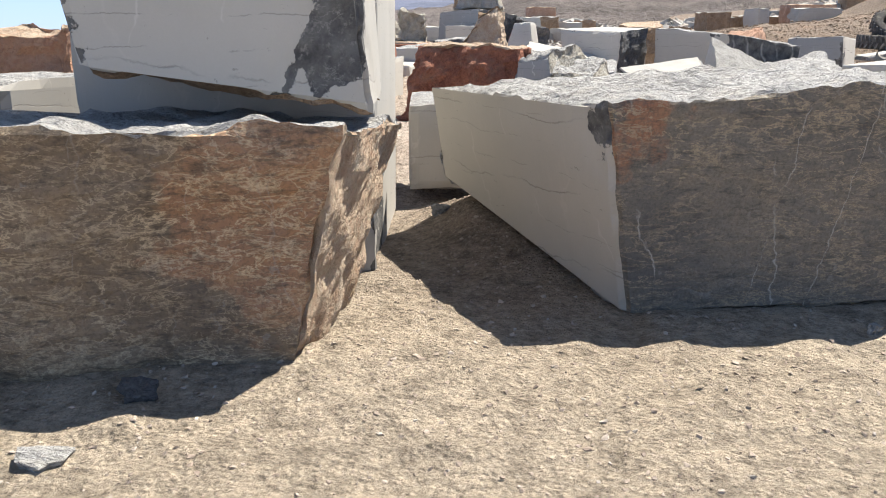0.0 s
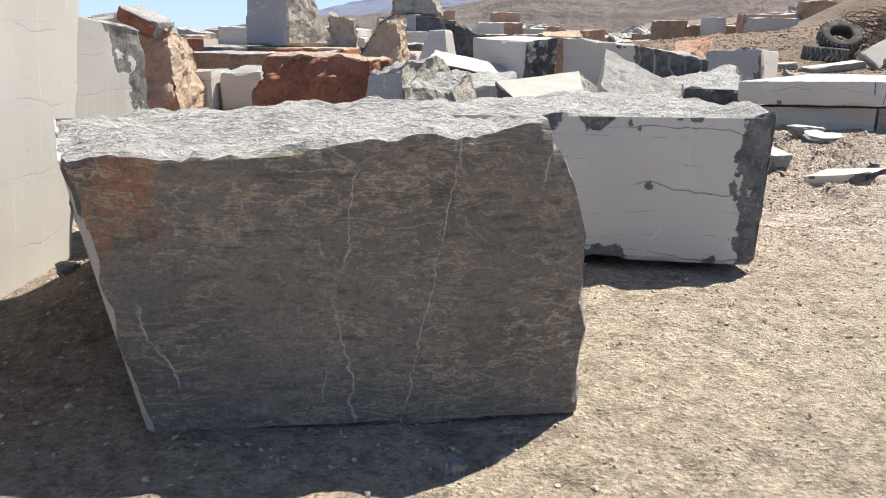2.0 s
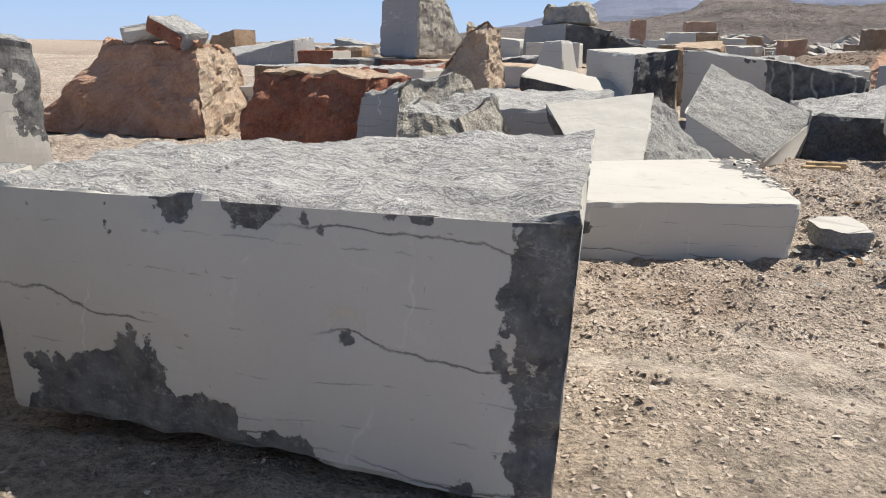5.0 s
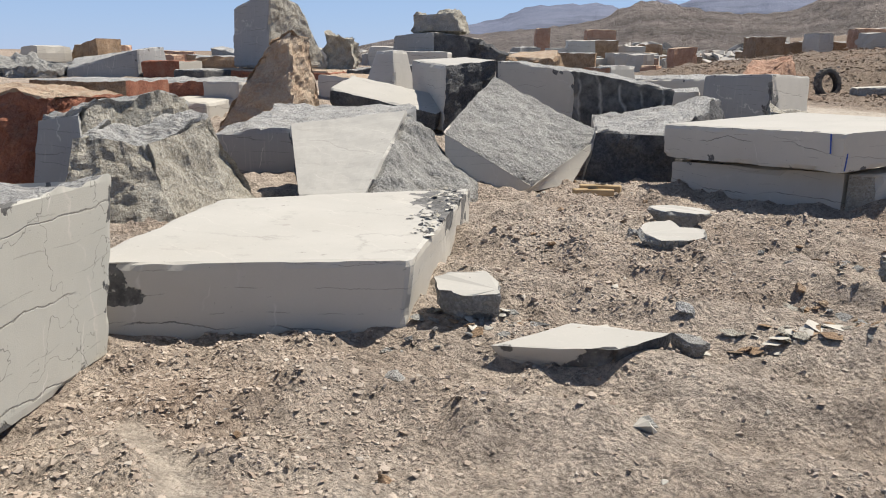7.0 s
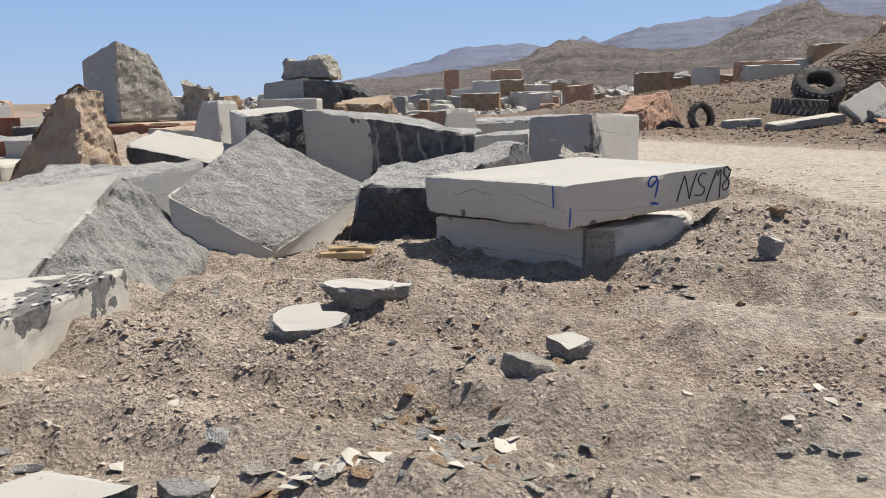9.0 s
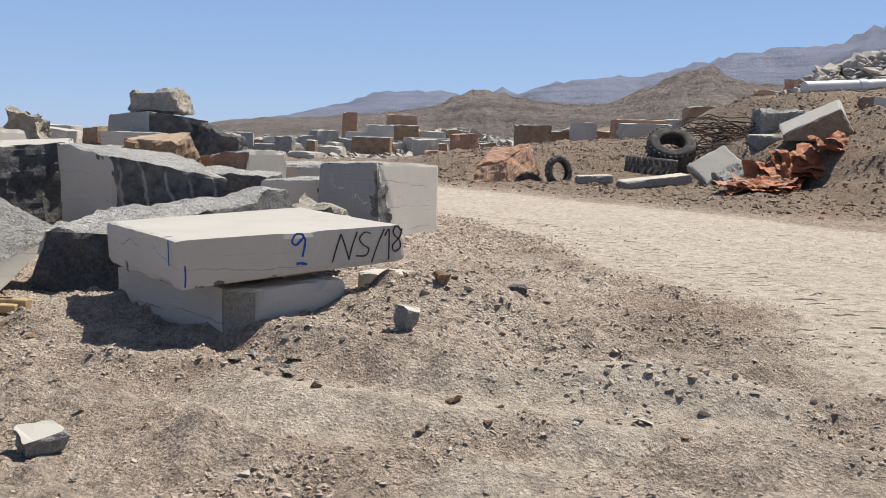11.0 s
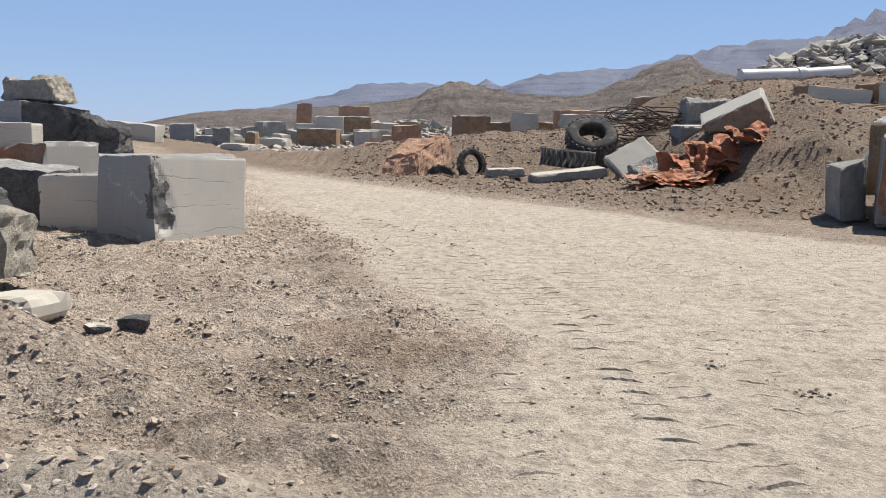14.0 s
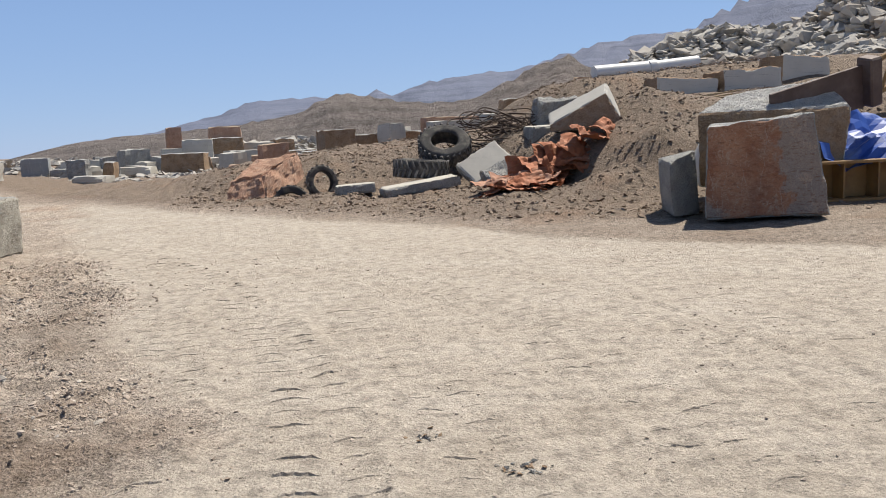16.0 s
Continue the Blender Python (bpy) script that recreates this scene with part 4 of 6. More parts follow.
stone_block("grey sawn slab lying under a lettered slab",
            *prism((8.15, 16.9), (9.7, 15.0), (10.2, 15.5), (9.6, 17.4), -0.05, (0.36, 0.5, 0.5, 0.45)), {"*": (GREY, 0.02)}, patch=0.05)
stone_block("short stone offcut propping a lettered slab",
            *prism((9.72, 14.95), (10.0, 14.9), (10.75, 15.3), (10.3, 15.6), 0.0, (0.5, 0.5, 0.58, 0.55)), {"*": (PALE, 0.03), "f": (MOSS, 0.5)}, chip=0.03)
# rough block between tilted block and slab
stone_block("broad limestone block with rough crust and dark broken front",
            [(7.0, 17.3, -0.05), (8.3, 17.2, -0.05), (9.75, 20.9, 0.0), (7.2, 19.7, 0.0)],
            [(7.2, 17.4, 0.72), (8.3, 17.3, 0.7), (9.4, 20.7, 1.0), (7.2, 19.5, 0.8)],
            {"*": (DARK, 0.9), "t": (CRUST, 0.9), "l": (GREY, 0.02)}, rough=0.09, res=0.07)
# cube by the road, shade of its left face put into the colour
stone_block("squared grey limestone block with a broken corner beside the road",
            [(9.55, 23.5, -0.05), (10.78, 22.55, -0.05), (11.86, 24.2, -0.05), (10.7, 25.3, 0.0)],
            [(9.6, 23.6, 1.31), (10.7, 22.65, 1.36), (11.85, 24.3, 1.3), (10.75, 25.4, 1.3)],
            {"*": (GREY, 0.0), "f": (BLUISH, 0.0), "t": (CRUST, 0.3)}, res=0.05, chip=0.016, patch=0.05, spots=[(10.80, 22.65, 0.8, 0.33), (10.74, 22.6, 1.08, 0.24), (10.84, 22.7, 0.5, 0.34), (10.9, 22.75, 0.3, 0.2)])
stone_block("grey block set back beside a squared one",
            *prism((8.4, 24.1), (9.6, 24.0), (9.8, 25.6), (8.5, 25.7), 0, (0.92, 0.97, 1.0, 0.9)), {"*": (GREY, 0.02), "t": (CRUST, 0.7)}, patch=0.1)
stone_block("long low grey block with crusted top", *prism((7.8, 27.2), (10.35, 27.0), (10.78, 29.1), (7.9, 29.3), 0, (1.13, 1.15, 1.2, 1.15)), {"*": (GREY, 0.02), "r": (MOSS, 0.5), "t": (CRUST, 0.6)}, patch=0.1, chip=0.08, res=0.07)
stone_block("small rough broken block beside a lettered slab", *prism((9.75, 18.6), (10.35, 18.5), (10.5, 19.2), (9.8, 19.3), 0.1, (0.9, 0.92, 0.9, 1.0)), {"*": (MOSS, 1.0)}, rough=0.1)
stone_block("pale wedge of stone half sunk in soil", *prism((10.7, 17.2), (11.2, 17.1), (11.4, 17.7), (10.8, 17.8), 0.0, (0.3, 0.3, 0.26, 0.26)), {"*": (PALE, 0.2)}, chip=0.06)

# ---- jumbled blocks behind ----
stone_block("block with flat bright top and dark rough end",
            [(3.4, 24.2, 0.2), (4.5, 21.6, 0.2), (5.5, 22.6, 0.2), (4.6, 24.8, 0.2)],
            [(3.38, 24.3, 1.55), (4.52, 21.6, 1.47), (5.4, 22.4, 1.58), (4.6, 24.8, 1.62)],
            {"*": (GREY, 0.02), "r": (DARK, 1.0), "f": (GREY, 0.03), "t": (WHITE, 0.02)}, rough=0.08, patch=0.05)
stone_block("long block with drill-scored dark flank and chipped edge",
            [(5.5, 21.95, 0.2), (6.9, 20.6, 0.2), (8.5, 20.35, 0.2), (7.0, 23.3, 0.3)],
            [(5.47, 21.9, 1.6), (6.89, 20.35, 1.42), (8.6, 20.3, 1.18), (7.0, 23.2, 1.45)],
            {"*": (PALE, 0.02), "r": (SCORED, 0.6), "t": (CRUST, 0.7)}, rough=0.06, patch=0.14)
stone_block("thin pale slab leaning across darker blocks", *turned((3.3, 22.4, 0.74), (2.3, 1.1, 0.34), (14, 11, -8)), {"*": (DARK, 0.6), "t": (WHITE, 0.0)}, chip=0.03)
stone_block("upright wedge of brown stone with a sawn face",
            [(1.7, 25.9, 0.2), (2.8, 25.5, 0.2), (3.2, 26.8, 0.2), (2.0, 27.1, 0.2)],
            [(2.15, 26.1, 1.75), (2.65, 25.8, 1.77), (2.9, 26.5, 1.75), (2.35, 26.7, 1.72)],
            {"*": (GREY, 0.03), "l": (RED, 0.7), "r": (WHITE, 0.05), "t": (CRUST, 0.5)}, chip=0.06)
stone_block("pointed tan boulder standing on end",
            [(-0.2, 21.4, 0.0), (1.55, 21.2, 0.0), (1.9, 22.7, 0.2), (0.2, 22.9, 0.2)],
            [(0.9, 21.9, 1.85), (1.42, 21.9, 2.12), (1.6, 22.4, 2.0), (1.0, 22.5, 1.95)],
            {"*": (TAN, 1.0), "f": (PINK, 1.0), "r": (PINK, 1.0)}, res=0.06, rough=0.1, chip=0.05, most=40)
stone_block("tall dark grey sawn block with a rough greenish side",
            [(-5.05, 34.9, 1.12), (-3.2, 33.4, 1.12), (-1.55, 35.2, 1.15), (-3.5, 36.8, 1.15)],
            [(-4.97, 34.9, 3.2), (-3.1, 33.5, 3.72), (-2.4, 34.6, 3.3), (-4.0, 36.4, 3.2)],
            {"*": (BLUISH, 0.03), "r": (MOSS, 1.0)}, res=0.1, rough=0.06, chip=0.06)
stone_block("rough pale boulder beside a tall block", *prism((-1.7, 35.3), (-0.7, 35.2), (-0.6, 36.3), (-1.8, 36.4), 0.9, (2.4, 2.2, 2.1, 2.3), (-0.1, 0)), all_of(MOSS, 1.0), rough=0.2)
stone_block("flat reddish slab under a tall dark block", *prism((-5.4, 33.2), (-0.9, 32.9), (-0.6, 36.2), (-5.4, 37.0), 0.5, (1.1, 1.08, 1.1, 1.1)), {"*": (RED, 0.6), "t": (PINK, 0.3)}, chip=0.1)
stone_block("low jumble block of dark broken stone", *prism((-0.4, 33.0), (2.0, 33.2), (2.2, 35.0), (-0.2, 35.4), 0.4, (1.15, 1.3, 1.35, 1.2)), {"*": (DARK, 1.0), "t": (CRUST, 0.6)}, rough=0.12)
stone_block("pinkish grey block with a flat top", *prism((0.3, 27.4), (1.8, 27.0), (2.3, 28.6), (0.5, 29.0), 0.2, (1.1, 1.06, 1.1, 1.12)), {"*": (GREY, 0.05), "t": (PINK, 0.5)}, patch=0.1)
stone_block("grey sawn block lying low", *prism((-2.2, 23.4), (-0.9, 23.0), (-0.5, 24.6), (-1.9, 25.0), 0.0, (0.62, 0.6, 0.7, 0.7)), {"*": (GREY, 0.03), "t": (PALE, 0.1)})
stone_block("crusted block with a reddish broken flank", *prism((-4.0, 24.6), (-1.0, 24.4), (-0.4, 26.6), (-4.0, 27.0), 0.1, (0.95, 1.02, 1.12, 1.0)), {"*": (RED, 0.8), "t": (CRUST, 0.7)}, rough=0.1)
stone_block("pale block standing beside a crusted block", *prism((-1.5, 24.2), (-0.5, 23.9), (-0.2, 25.0), (-1.2, 25.2), 0.1, 1.05), {"*": (WHITE, 0.03), "t": (CRUST, 0.4)})
stone_block("sloping grey block against the sky", [(-10.4, 32.8, 0.0), (-7.8, 33.2, 0.2), (-7.6, 35.2, 0.2), (-10.4, 35.2, 0.0)], [(-10.3, 32.9, 1.1), (-7.8, 33.2, 1.72), (-7.8, 35.2, 1.85), (-11.5, 35.4, 1.4)], {"*": (BLUISH, 0.03), "t": (CRUST, 0.7)}, patch=0.14, res=0.12)
stone_block("heap-like rough grey boulder", *prism((-12.8, 31.8), (-10.4, 31.9), (-10.3, 33.6), (-12.8, 33.6), 0.0, (1.25, 1.0, 1.3, 1.5)), all_of(SPLIT, 1.0), rough=0.22)
stone_block("rust brown slab on low stones", *prism((-7.6, 33.0), (-6.2, 33.0), (-6.0, 34.4), (-7.6, 34.4), 0.4, 1.35), {"*": (RED, 0.5), "r": (PALE, 0.1)})
stone_block("low dark block with a crusted top", *prism((-6.0, 32.0), (-4.9, 32.0), (-4.4, 33.2), (-6.0, 33.4), 0.3, 1.1), {"*": (DARK, 0.6), "t": (CRUST, 0.8)})

# stack of three on the skyline
stone_block("dark sawn block with spalled corner in a stack", [(-0.25, 40.0, 0.9), (1.65, 39.0, 0.9), (3.6, 40.2, 0.9), (1.6, 41.8, 0.9)], [(-0.15, 40.0, 2.38), (1.65, 39.1, 2.52), (3.55, 40.2, 2.25), (1.7, 41.8, 2.4)], {"*": (BLUISH, 0.05), "r": (DARK, 0.8), "t": (PALE, 0.3)}, patch=0.12, res=0.11)
stone_block("rounded brown boulder slab on top of a stack", [(0.45, 39.9, 2.5), (2.8, 39.4, 2.45), (2.9, 41.0, 2.45), (0.5, 41.2, 2.5)], [(0.7, 39.9, 3.25), (2.3, 39.5, 3.35), (2.5, 40.9, 3.3), (0.7, 41.0, 3.25)], {"*": (MOSS, 1.0), "l": (TAN, 1), "f": (SPLIT, 0.7)}, res=0.1, rough=0.16, chip=0.12)
stone_block("small flat block before a stack", *prism((0.1, 38.4), (2.3, 38.3), (2.4, 39.0), (0.2, 39.2), 0.7, 1.75), {"*": (GREY, 0.05), "t": (CRUST, 0.5)})
stone_block("dark rough block leaning at a stack", *prism((3.3, 39.2), (4.9, 39.0), (5.0, 40.4), (3.4, 40.6), 0.7, (2.1, 1.6, 1.5, 2.2)), all_of(DARK, 1.0), rough=0.15)
# tan and white blocks nearer the road
stone_block("tan broken block with a bright flat top", [(5.2, 25.0, 0.2), (6.8, 24.7, 0.2), (7.0, 26.0, 0.3), (5.4, 27.0, 0.3)], [(5.36, 25.38, 1.64), (6.5, 25.25, 1.58), (6.68, 25.9, 1.81), (5.6, 27.0, 1.75)], {"*": (TAN, 1.0), "t": (PINK, 0.1)}, rough=0.12)
stone_block("block with orange broken face and pale sawn end", *prism((6.6, 26.3), (7.8, 25.8), (8.5, 26.9), (7.0, 27.4), 0.2, (1.3, 1.45, 1.45, 1.35)), {"*": (ORANGE, 0.8), "r": (WHITE, 0.02), "t": (CRUST, 0.5)}, rough=0.1)
stone_block("dark rough block with crusted top", *prism((6.9, 24.5), (8.55, 24.2), (8.7, 25.5), (7.05, 25.7), 0.1, (1.1, 0.95, 1.0, 1.15)), {"*": (DARK, 0.7), "t": (CRUST, 0.7)}, rough=0.08)


# ---- hills and mountains ----
def ridge(name, label, mat, dist, depth, prof, seed, n=260, rows_up=16, rough=0.12):
    """A range of hills: its skyline by bearing (degrees) and elevation (degrees), rising over a foot at dist metres."""
    az = np.linspace(-60, 75, n)
    top = np.interp(az, [p[0] for p in prof], [p[1] for p in prof])
    verts, faces = [], []
    for j in range(rows_up + 1):
        k = j / rows_up
        for i, a in enumerate(az):
            r = dist + depth * k
            x, y = 13.0 + r * math.sin(radians(a)), 9.0 + r * math.cos(radians(a))
            crest = 1.9 + (dist + depth) * math.tan(radians(top[i]))
            fold = noise.fractal(Vector((a * 0.35 + seed, k * 2.4, seed)), 0.7, 2.1, 6)
            z = crest * (k ** 0.9) * (1 + rough * fold * (1 - 0.75 * k)) + (noise.fractal(Vector((a * 1.4 + seed, k * 6.0, 3.0)), 0.6, 2.2, 6) * crest * 0.05)
            verts.append((x, y, z - 1.5 * (1 - k)))
    for j in range(rows_up):
        for i in range(n - 1):
            a = j * n + i
            faces.append([a, a + 1, a + n + 1, a + n])
    return tagged(from_arrays(name, verts, faces, [mat], smooth=True), label, "hills", kind="structure")


def land(name, lo, hi, scale, spot=None):
    n = Net(name)
    col = n.mix(n.ramp(n.noise(scale, 8, 0.62, n.plain), (0.35, 0.0), (0.65, 1.0)), lo, hi)
    if spot:
        col = n.mix(n.ramp(n.noise(scale * 22, 5, 0.75, n.plain), (0.54, 0.0), (0.62, 0.75)), col, spot)
        col = n.mix(n.ramp(n.noise(scale * 8, 6, 0.75, n.plain), (0.38, 0.7), (0.48, 0.0)), col, tuple(c * 0.5 for c in lo))
    # beds of rock that crop out along the slope
    bed = n.noise(scale * 1.6, 7, 0.66, n.scaled((0.35, 0.35, 5.0), n.plain), 0.3)
    col = n.mix(n.ramp(bed, (0.52, 0.0), (0.6, 0.5)), col, tuple(c * 0.62 for c in lo))
    col = n.mix(n.ramp(bed, (0.36, 0.45), (0.44, 0.0)), col, tuple(min(0.6, c * 1.25) for c in hi))
    return n.done(col, 0.95, n.math("ADD", n.noise(scale * 4, 9, 0.75, n.plain), n.math("MULTIPLY", bed, 0.8)), 1.0, 6.0)


HILL = land("bare_hillside", (0.225, 0.187, 0.168), (0.335, 0.285, 0.255), 0.035, (0.42, 0.375, 0.33))
# aerial haze is painted into the mountains' base colour as blue grey
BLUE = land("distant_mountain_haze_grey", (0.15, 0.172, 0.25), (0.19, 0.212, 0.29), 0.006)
ridge("mountain_range", "distant mountain range with steep slopes, haze painted in blue grey", BLUE, 1500, 900,
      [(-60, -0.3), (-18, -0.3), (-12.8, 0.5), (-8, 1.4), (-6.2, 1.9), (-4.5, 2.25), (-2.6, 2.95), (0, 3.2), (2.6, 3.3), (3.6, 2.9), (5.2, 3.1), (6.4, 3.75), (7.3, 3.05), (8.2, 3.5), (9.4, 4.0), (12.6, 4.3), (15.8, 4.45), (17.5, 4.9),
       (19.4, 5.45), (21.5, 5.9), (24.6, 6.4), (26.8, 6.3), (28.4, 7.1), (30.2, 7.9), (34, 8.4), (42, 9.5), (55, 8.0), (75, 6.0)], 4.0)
ridge("brown_hills", "bare brown stony hills with a rounded summit", HILL, 150, 170,
      [(-60, -0.5), (-22, -0.35), (-16.8, -0.1), (-13.9, 0.6), (-12, 0.9), (-10.2, 1.1), (-6.4, 1.25), (-2.6, 1.65), (0, 1.9), (1.3, 2.2), (2.4, 2.8), (3.4, 3.2), (4.8, 3.42), (6.3, 3.1), (8.0, 2.8), (10, 2.6), (12.8, 2.6), (14.2, 3.1),
       (15.6, 3.75), (17, 4.4), (18.4, 5.0), (19.7, 5.3), (20.6, 4.6), (23, 4.0), (30, 4.5), (40, 5.5), (55, 5.0), (75, 4.0)], 9.0, n=360, rows_up=26)


# ---- bank across the road ----
def tyre(label, centre, outer, inner, width, turn, lugs=26):
    """A worn earth-mover tyre: torus-like casing, lugs and beads."""
    root = tagged(new("tyre", None), label, "tyre", "discarded tyres")
    root.matrix_world = pose(*centre, *turn)
    prof = []
    steps = 26
    for i in range(steps):
        a = 2 * math.pi * i / steps
        ca, sa = math.cos(a), math.sin(a)
        r = (outer + inner) / 2 + (outer - inner) / 2 * math.copysign(abs(ca) ** 0.55, ca)
        w = width / 2 * math.copysign(abs(sa) ** 0.6, sa)
        prof.append((r, w))
    wall = 0.07 * outer
    bm = bmesh.new()
    seg = 48
    rings = []
    for s in range(seg):
        t = 2 * math.pi * s / seg
        # the casing is open towards the hub
        ring = [bm.verts.new((r * math.cos(t), r * math.sin(t), w)) for r, w in prof]
        rings.append(ring)
    gap = [i for i, (r, w) in enumerate(prof) if r < inner + (outer - inner) * 0.10 and abs(w) < width * 0.36]
    for s in range(seg):
        a, b = rings[s], rings[(s + 1) % seg]
        for i in range(steps):
            k = (i + 1) % steps
            if i in gap or k in gap:
                continue
            bm.faces.new((a[i], a[k], b[k], b[i]))
    bmesh.ops.solidify(bm, geom=list(bm.faces), thickness=wall)
    bmesh.ops.recalc_face_normals(bm, faces=bm.faces)
    part("casing", bm, RUBBER, root)
    for s in range(lugs):
        t = 2 * math.pi * s / lugs
        for side in (-1, 1):
            lug = bmesh.new()
            m = pose(0, 0, 0, 0, 0, math.degrees(t) + side * 3.5) @ pose(outer + 0.006, 0, side * width * 0.24, side * 24, 0, 0)
            bmesh.ops.create_cube(lug, size=1, matrix=m @ Matrix.Diagonal((0.06 * outer, 0.075 * outer, width * 0.44, 1)))
            part("tread_lug", lug, RUBBER, root)
    return root


RUBBER = plain_mat("dusty_worn_rubber", (0.15, 0.142, 0.135), 0.85, 0, 0.3, 3.5, 0.3, (0.4, 0.36, 0.31), 0.95)
RUST = plain_mat("rusted_sheet_steel", (0.36, 0.13, 0.06), 0.7, 0.25, 0.45, 3.0, 0.3, (0.42, 0.24, 0.16), 0.6)
OLDPAINT = plain_mat("faded_ochre_painted_steel", (0.34, 0.2, 0.075), 0.65, 0.0, 0.3, 3.0, 0.2, (0.2, 0.1, 0.05), 0.6)
DARKSTEEL = plain_mat("brown_weathered_steel", (0.12, 0.085, 0.075), 0.6, 0.2, 0.3, 3.0, 0.2, (0.25, 0.2, 0.17), 0.4)
WHITEPIPE = plain_mat("white_plastic_pipe", (0.78, 0.77, 0.75), 0.4, 0, 0.06, 3.0, 0.05, (0.6, 0.56, 0.5), 0.3)
CABLE = plain_mat("rusty_steel_cable", (0.1, 0.07, 0.055), 0.8, 0.2, 0.4, 8.0, 0.3)
TARP = plain_mat("blue_woven_tarpaulin", (0.035, 0.10, 0.42), 0.45, 0, 0.25, 2.5, 0.25, (0.55, 0.62, 0.75), 0.35)
TIMBER = plain_mat("pale_sawn_timber", (0.5, 0.36, 0.2), 0.8, 0, 0.25, 9.0, 0.2)


def gz(x, y):
    return float(fine_lie(np.array([x]), np.array([y]))[0])


tyre("large worn loader tyre leaning back on a spoil bank", (22.0, 41.6, 1.75), 0.98, 0.47, 0.66, (38, -6, 0))
tyre("worn loader tyre lying flat on a stone slab", (20.9, 40.6, 0.98), 0.98, 0.50, 0.66, (2, 3, 20))
tyre("small smooth tyre standing upright in loose soil", (17.35, 41.4, 0.62), 0.62, 0.38, 0.30, (80, 0, 28), lugs=18)
tyre("half buried tyre sunk in loose soil", (16.2, 41.8, -0.12), 0.66, 0.36, 0.34, (82, 5, -8), lugs=18)

# stones on the bank
stone_block("pink broken rock half sunk in the bank", [(13.9, 41.6, 0.0), (15.4, 41.6, 0.0), (16.9, 43.8, 0.4), (14.3, 43.8, 0.3)], [(14.0, 42.0, 0.75), (15.2, 42.2, 1.0), (16.6, 44.0, 1.75), (14.9, 44.2, 1.5)], all_of(ORANGE, 1.0), rough=0.09, chip=0.05, res=0.1)
stone_block("long low slab on the bank below a tyre", *turned((20.6, 39.1, 0.42), (2.7, 1.0, 0.34), (2, -7, 6)), {"*": (SPLIT, 0.3), "t": (PALE, 0.1)}, chip=0.05)
stone_block("low slab beside a small tyre", *turned((18.4, 39.6, 0.42), (1.35, 0.8, 0.34), (0, -3, 4)), {"*": (SPLIT, 0.4), "t": (PALE, 0.1)}, chip=0.05)
stone_block("pale slab leaning on the bank", *turned((23.0, 39.2, 1.02), (1.7, 1.3, 0.42), (38, -28, 8)), {"*": (SPLIT, 0.4), "t": (PALE, 0.1)}, chip=0.06)
stone_block("greenish grey broken stone leaning on the bank", *turned((23.3, 38.3, 0.75), (1.2, 0.8, 0.4), (30, -24, 5)), all_of(SPLIT, 0.8), rough=0.1)
stone_block("pale squared block on the bank", *prism((24.9, 39.9), (27.2, 39.7), (27.4, 41.2), (25.0, 41.4), 1.2, (2.3, 2.35, 2.4, 2.35)), {"*": (SPLIT, 0.15), "t": (PALE, 0.1)}, chip=0.05)
stone_block("big wedge of white sawn stone tipped up on the bank",
            [(24.95, 38.0, 2.1), (27.3, 36.9, 2.1), (27.8, 38.2, 2.2), (26.0, 39.6, 2.2)], [(25.0, 38.05, 2.32), (26.75, 37.4, 3.3), (27.2, 38.4, 3.72), (25.3, 39.3, 2.72)],
            {"*": (PALE, 0.03), "f": (TAN, 0.3), "t": (WHITE, 0.02), "r": (WHITE, 0.02)}, chip=0.05)
stone_block("grey stone behind a white wedge", *prism((25.8, 42.0), (28.0, 41.8), (28.2, 43.2), (26.0, 43.4), 1.8, (3.3, 3.4, 3.3, 3.5)), all_of(SPLIT, 0.8), rough=0.15)
ob = stone_block("rust stained squared block with a grey side on soft ground",
                 [(24.55, 26.6, 0.1), (27.1, 26.1, 0.1), (27.9, 28.0, 0.1), (25.5, 28.3, 0.1)], [(24.6, 26.6, 2.0), (26.8, 26.25, 2.2), (27.5, 27.9, 2.2), (25.5, 28.2, 2.05)],
                 {"*": (SPLIT, 0.3), "f": (FACE_O, 0.3), "r": (SPLIT, 0.5), "t": (CRUST, 0.5)}, res=0.06, rough=0.07, chip=0.06, most=44, spots=[(27.0, 26.2, 1.7, 1.3), (27.1, 26.1, 0.6, 1.3), (27.0, 26.2, 1.1, 1.2), (26.6, 26.2, 1.9, 0.7), (24.7, 26.6, 0.2, 0.5)])
stone_block("grey block tucked behind a rust stained one", *prism((24.3, 27.5), (25.05, 27.75), (25.5, 28.7), (24.7, 28.9), 0.1, (1.3, 1.5, 1.5, 1.35), (-0.1, 0)), {"*": (SPLIT, 0.3)}, chip=0.05)
stone_block("long slab leaning behind a rust stained block", [(25.6, 28.8, 0.6), (29.2, 28.6, 0.6), (29.4, 30.0, 0.8), (25.8, 30.2, 0.8)], [(25.6, 28.9, 2.35), (29.5, 28.7, 2.35), (29.3, 29.6, 3.1), (26.8, 29.8, 2.75)], {"*": (GREY, 0.1), "f": (TAN, 0.4), "t": (CRUST, 0.5)}, chip=0.06)
for c, s, w in (((33.0, 44.6, 3.6), (2.7, 1.6, 1.1), (0, 3, -4)), ((35.9, 44.6, 3.9), (2.8, 1.7, 1.1), (0, -2, 3)), ((39.0, 45.5, 4.3), (2.6, 1.6, 1.4), (0, 2, 8))):
    stone_block("grey block in a row topped with soil", *turned(c, s, w), {"*": (GREY, 0.05), "l": (TAN, 0.3), "t": (TAN, 0.8)}, rough=0.1, res=0.14)


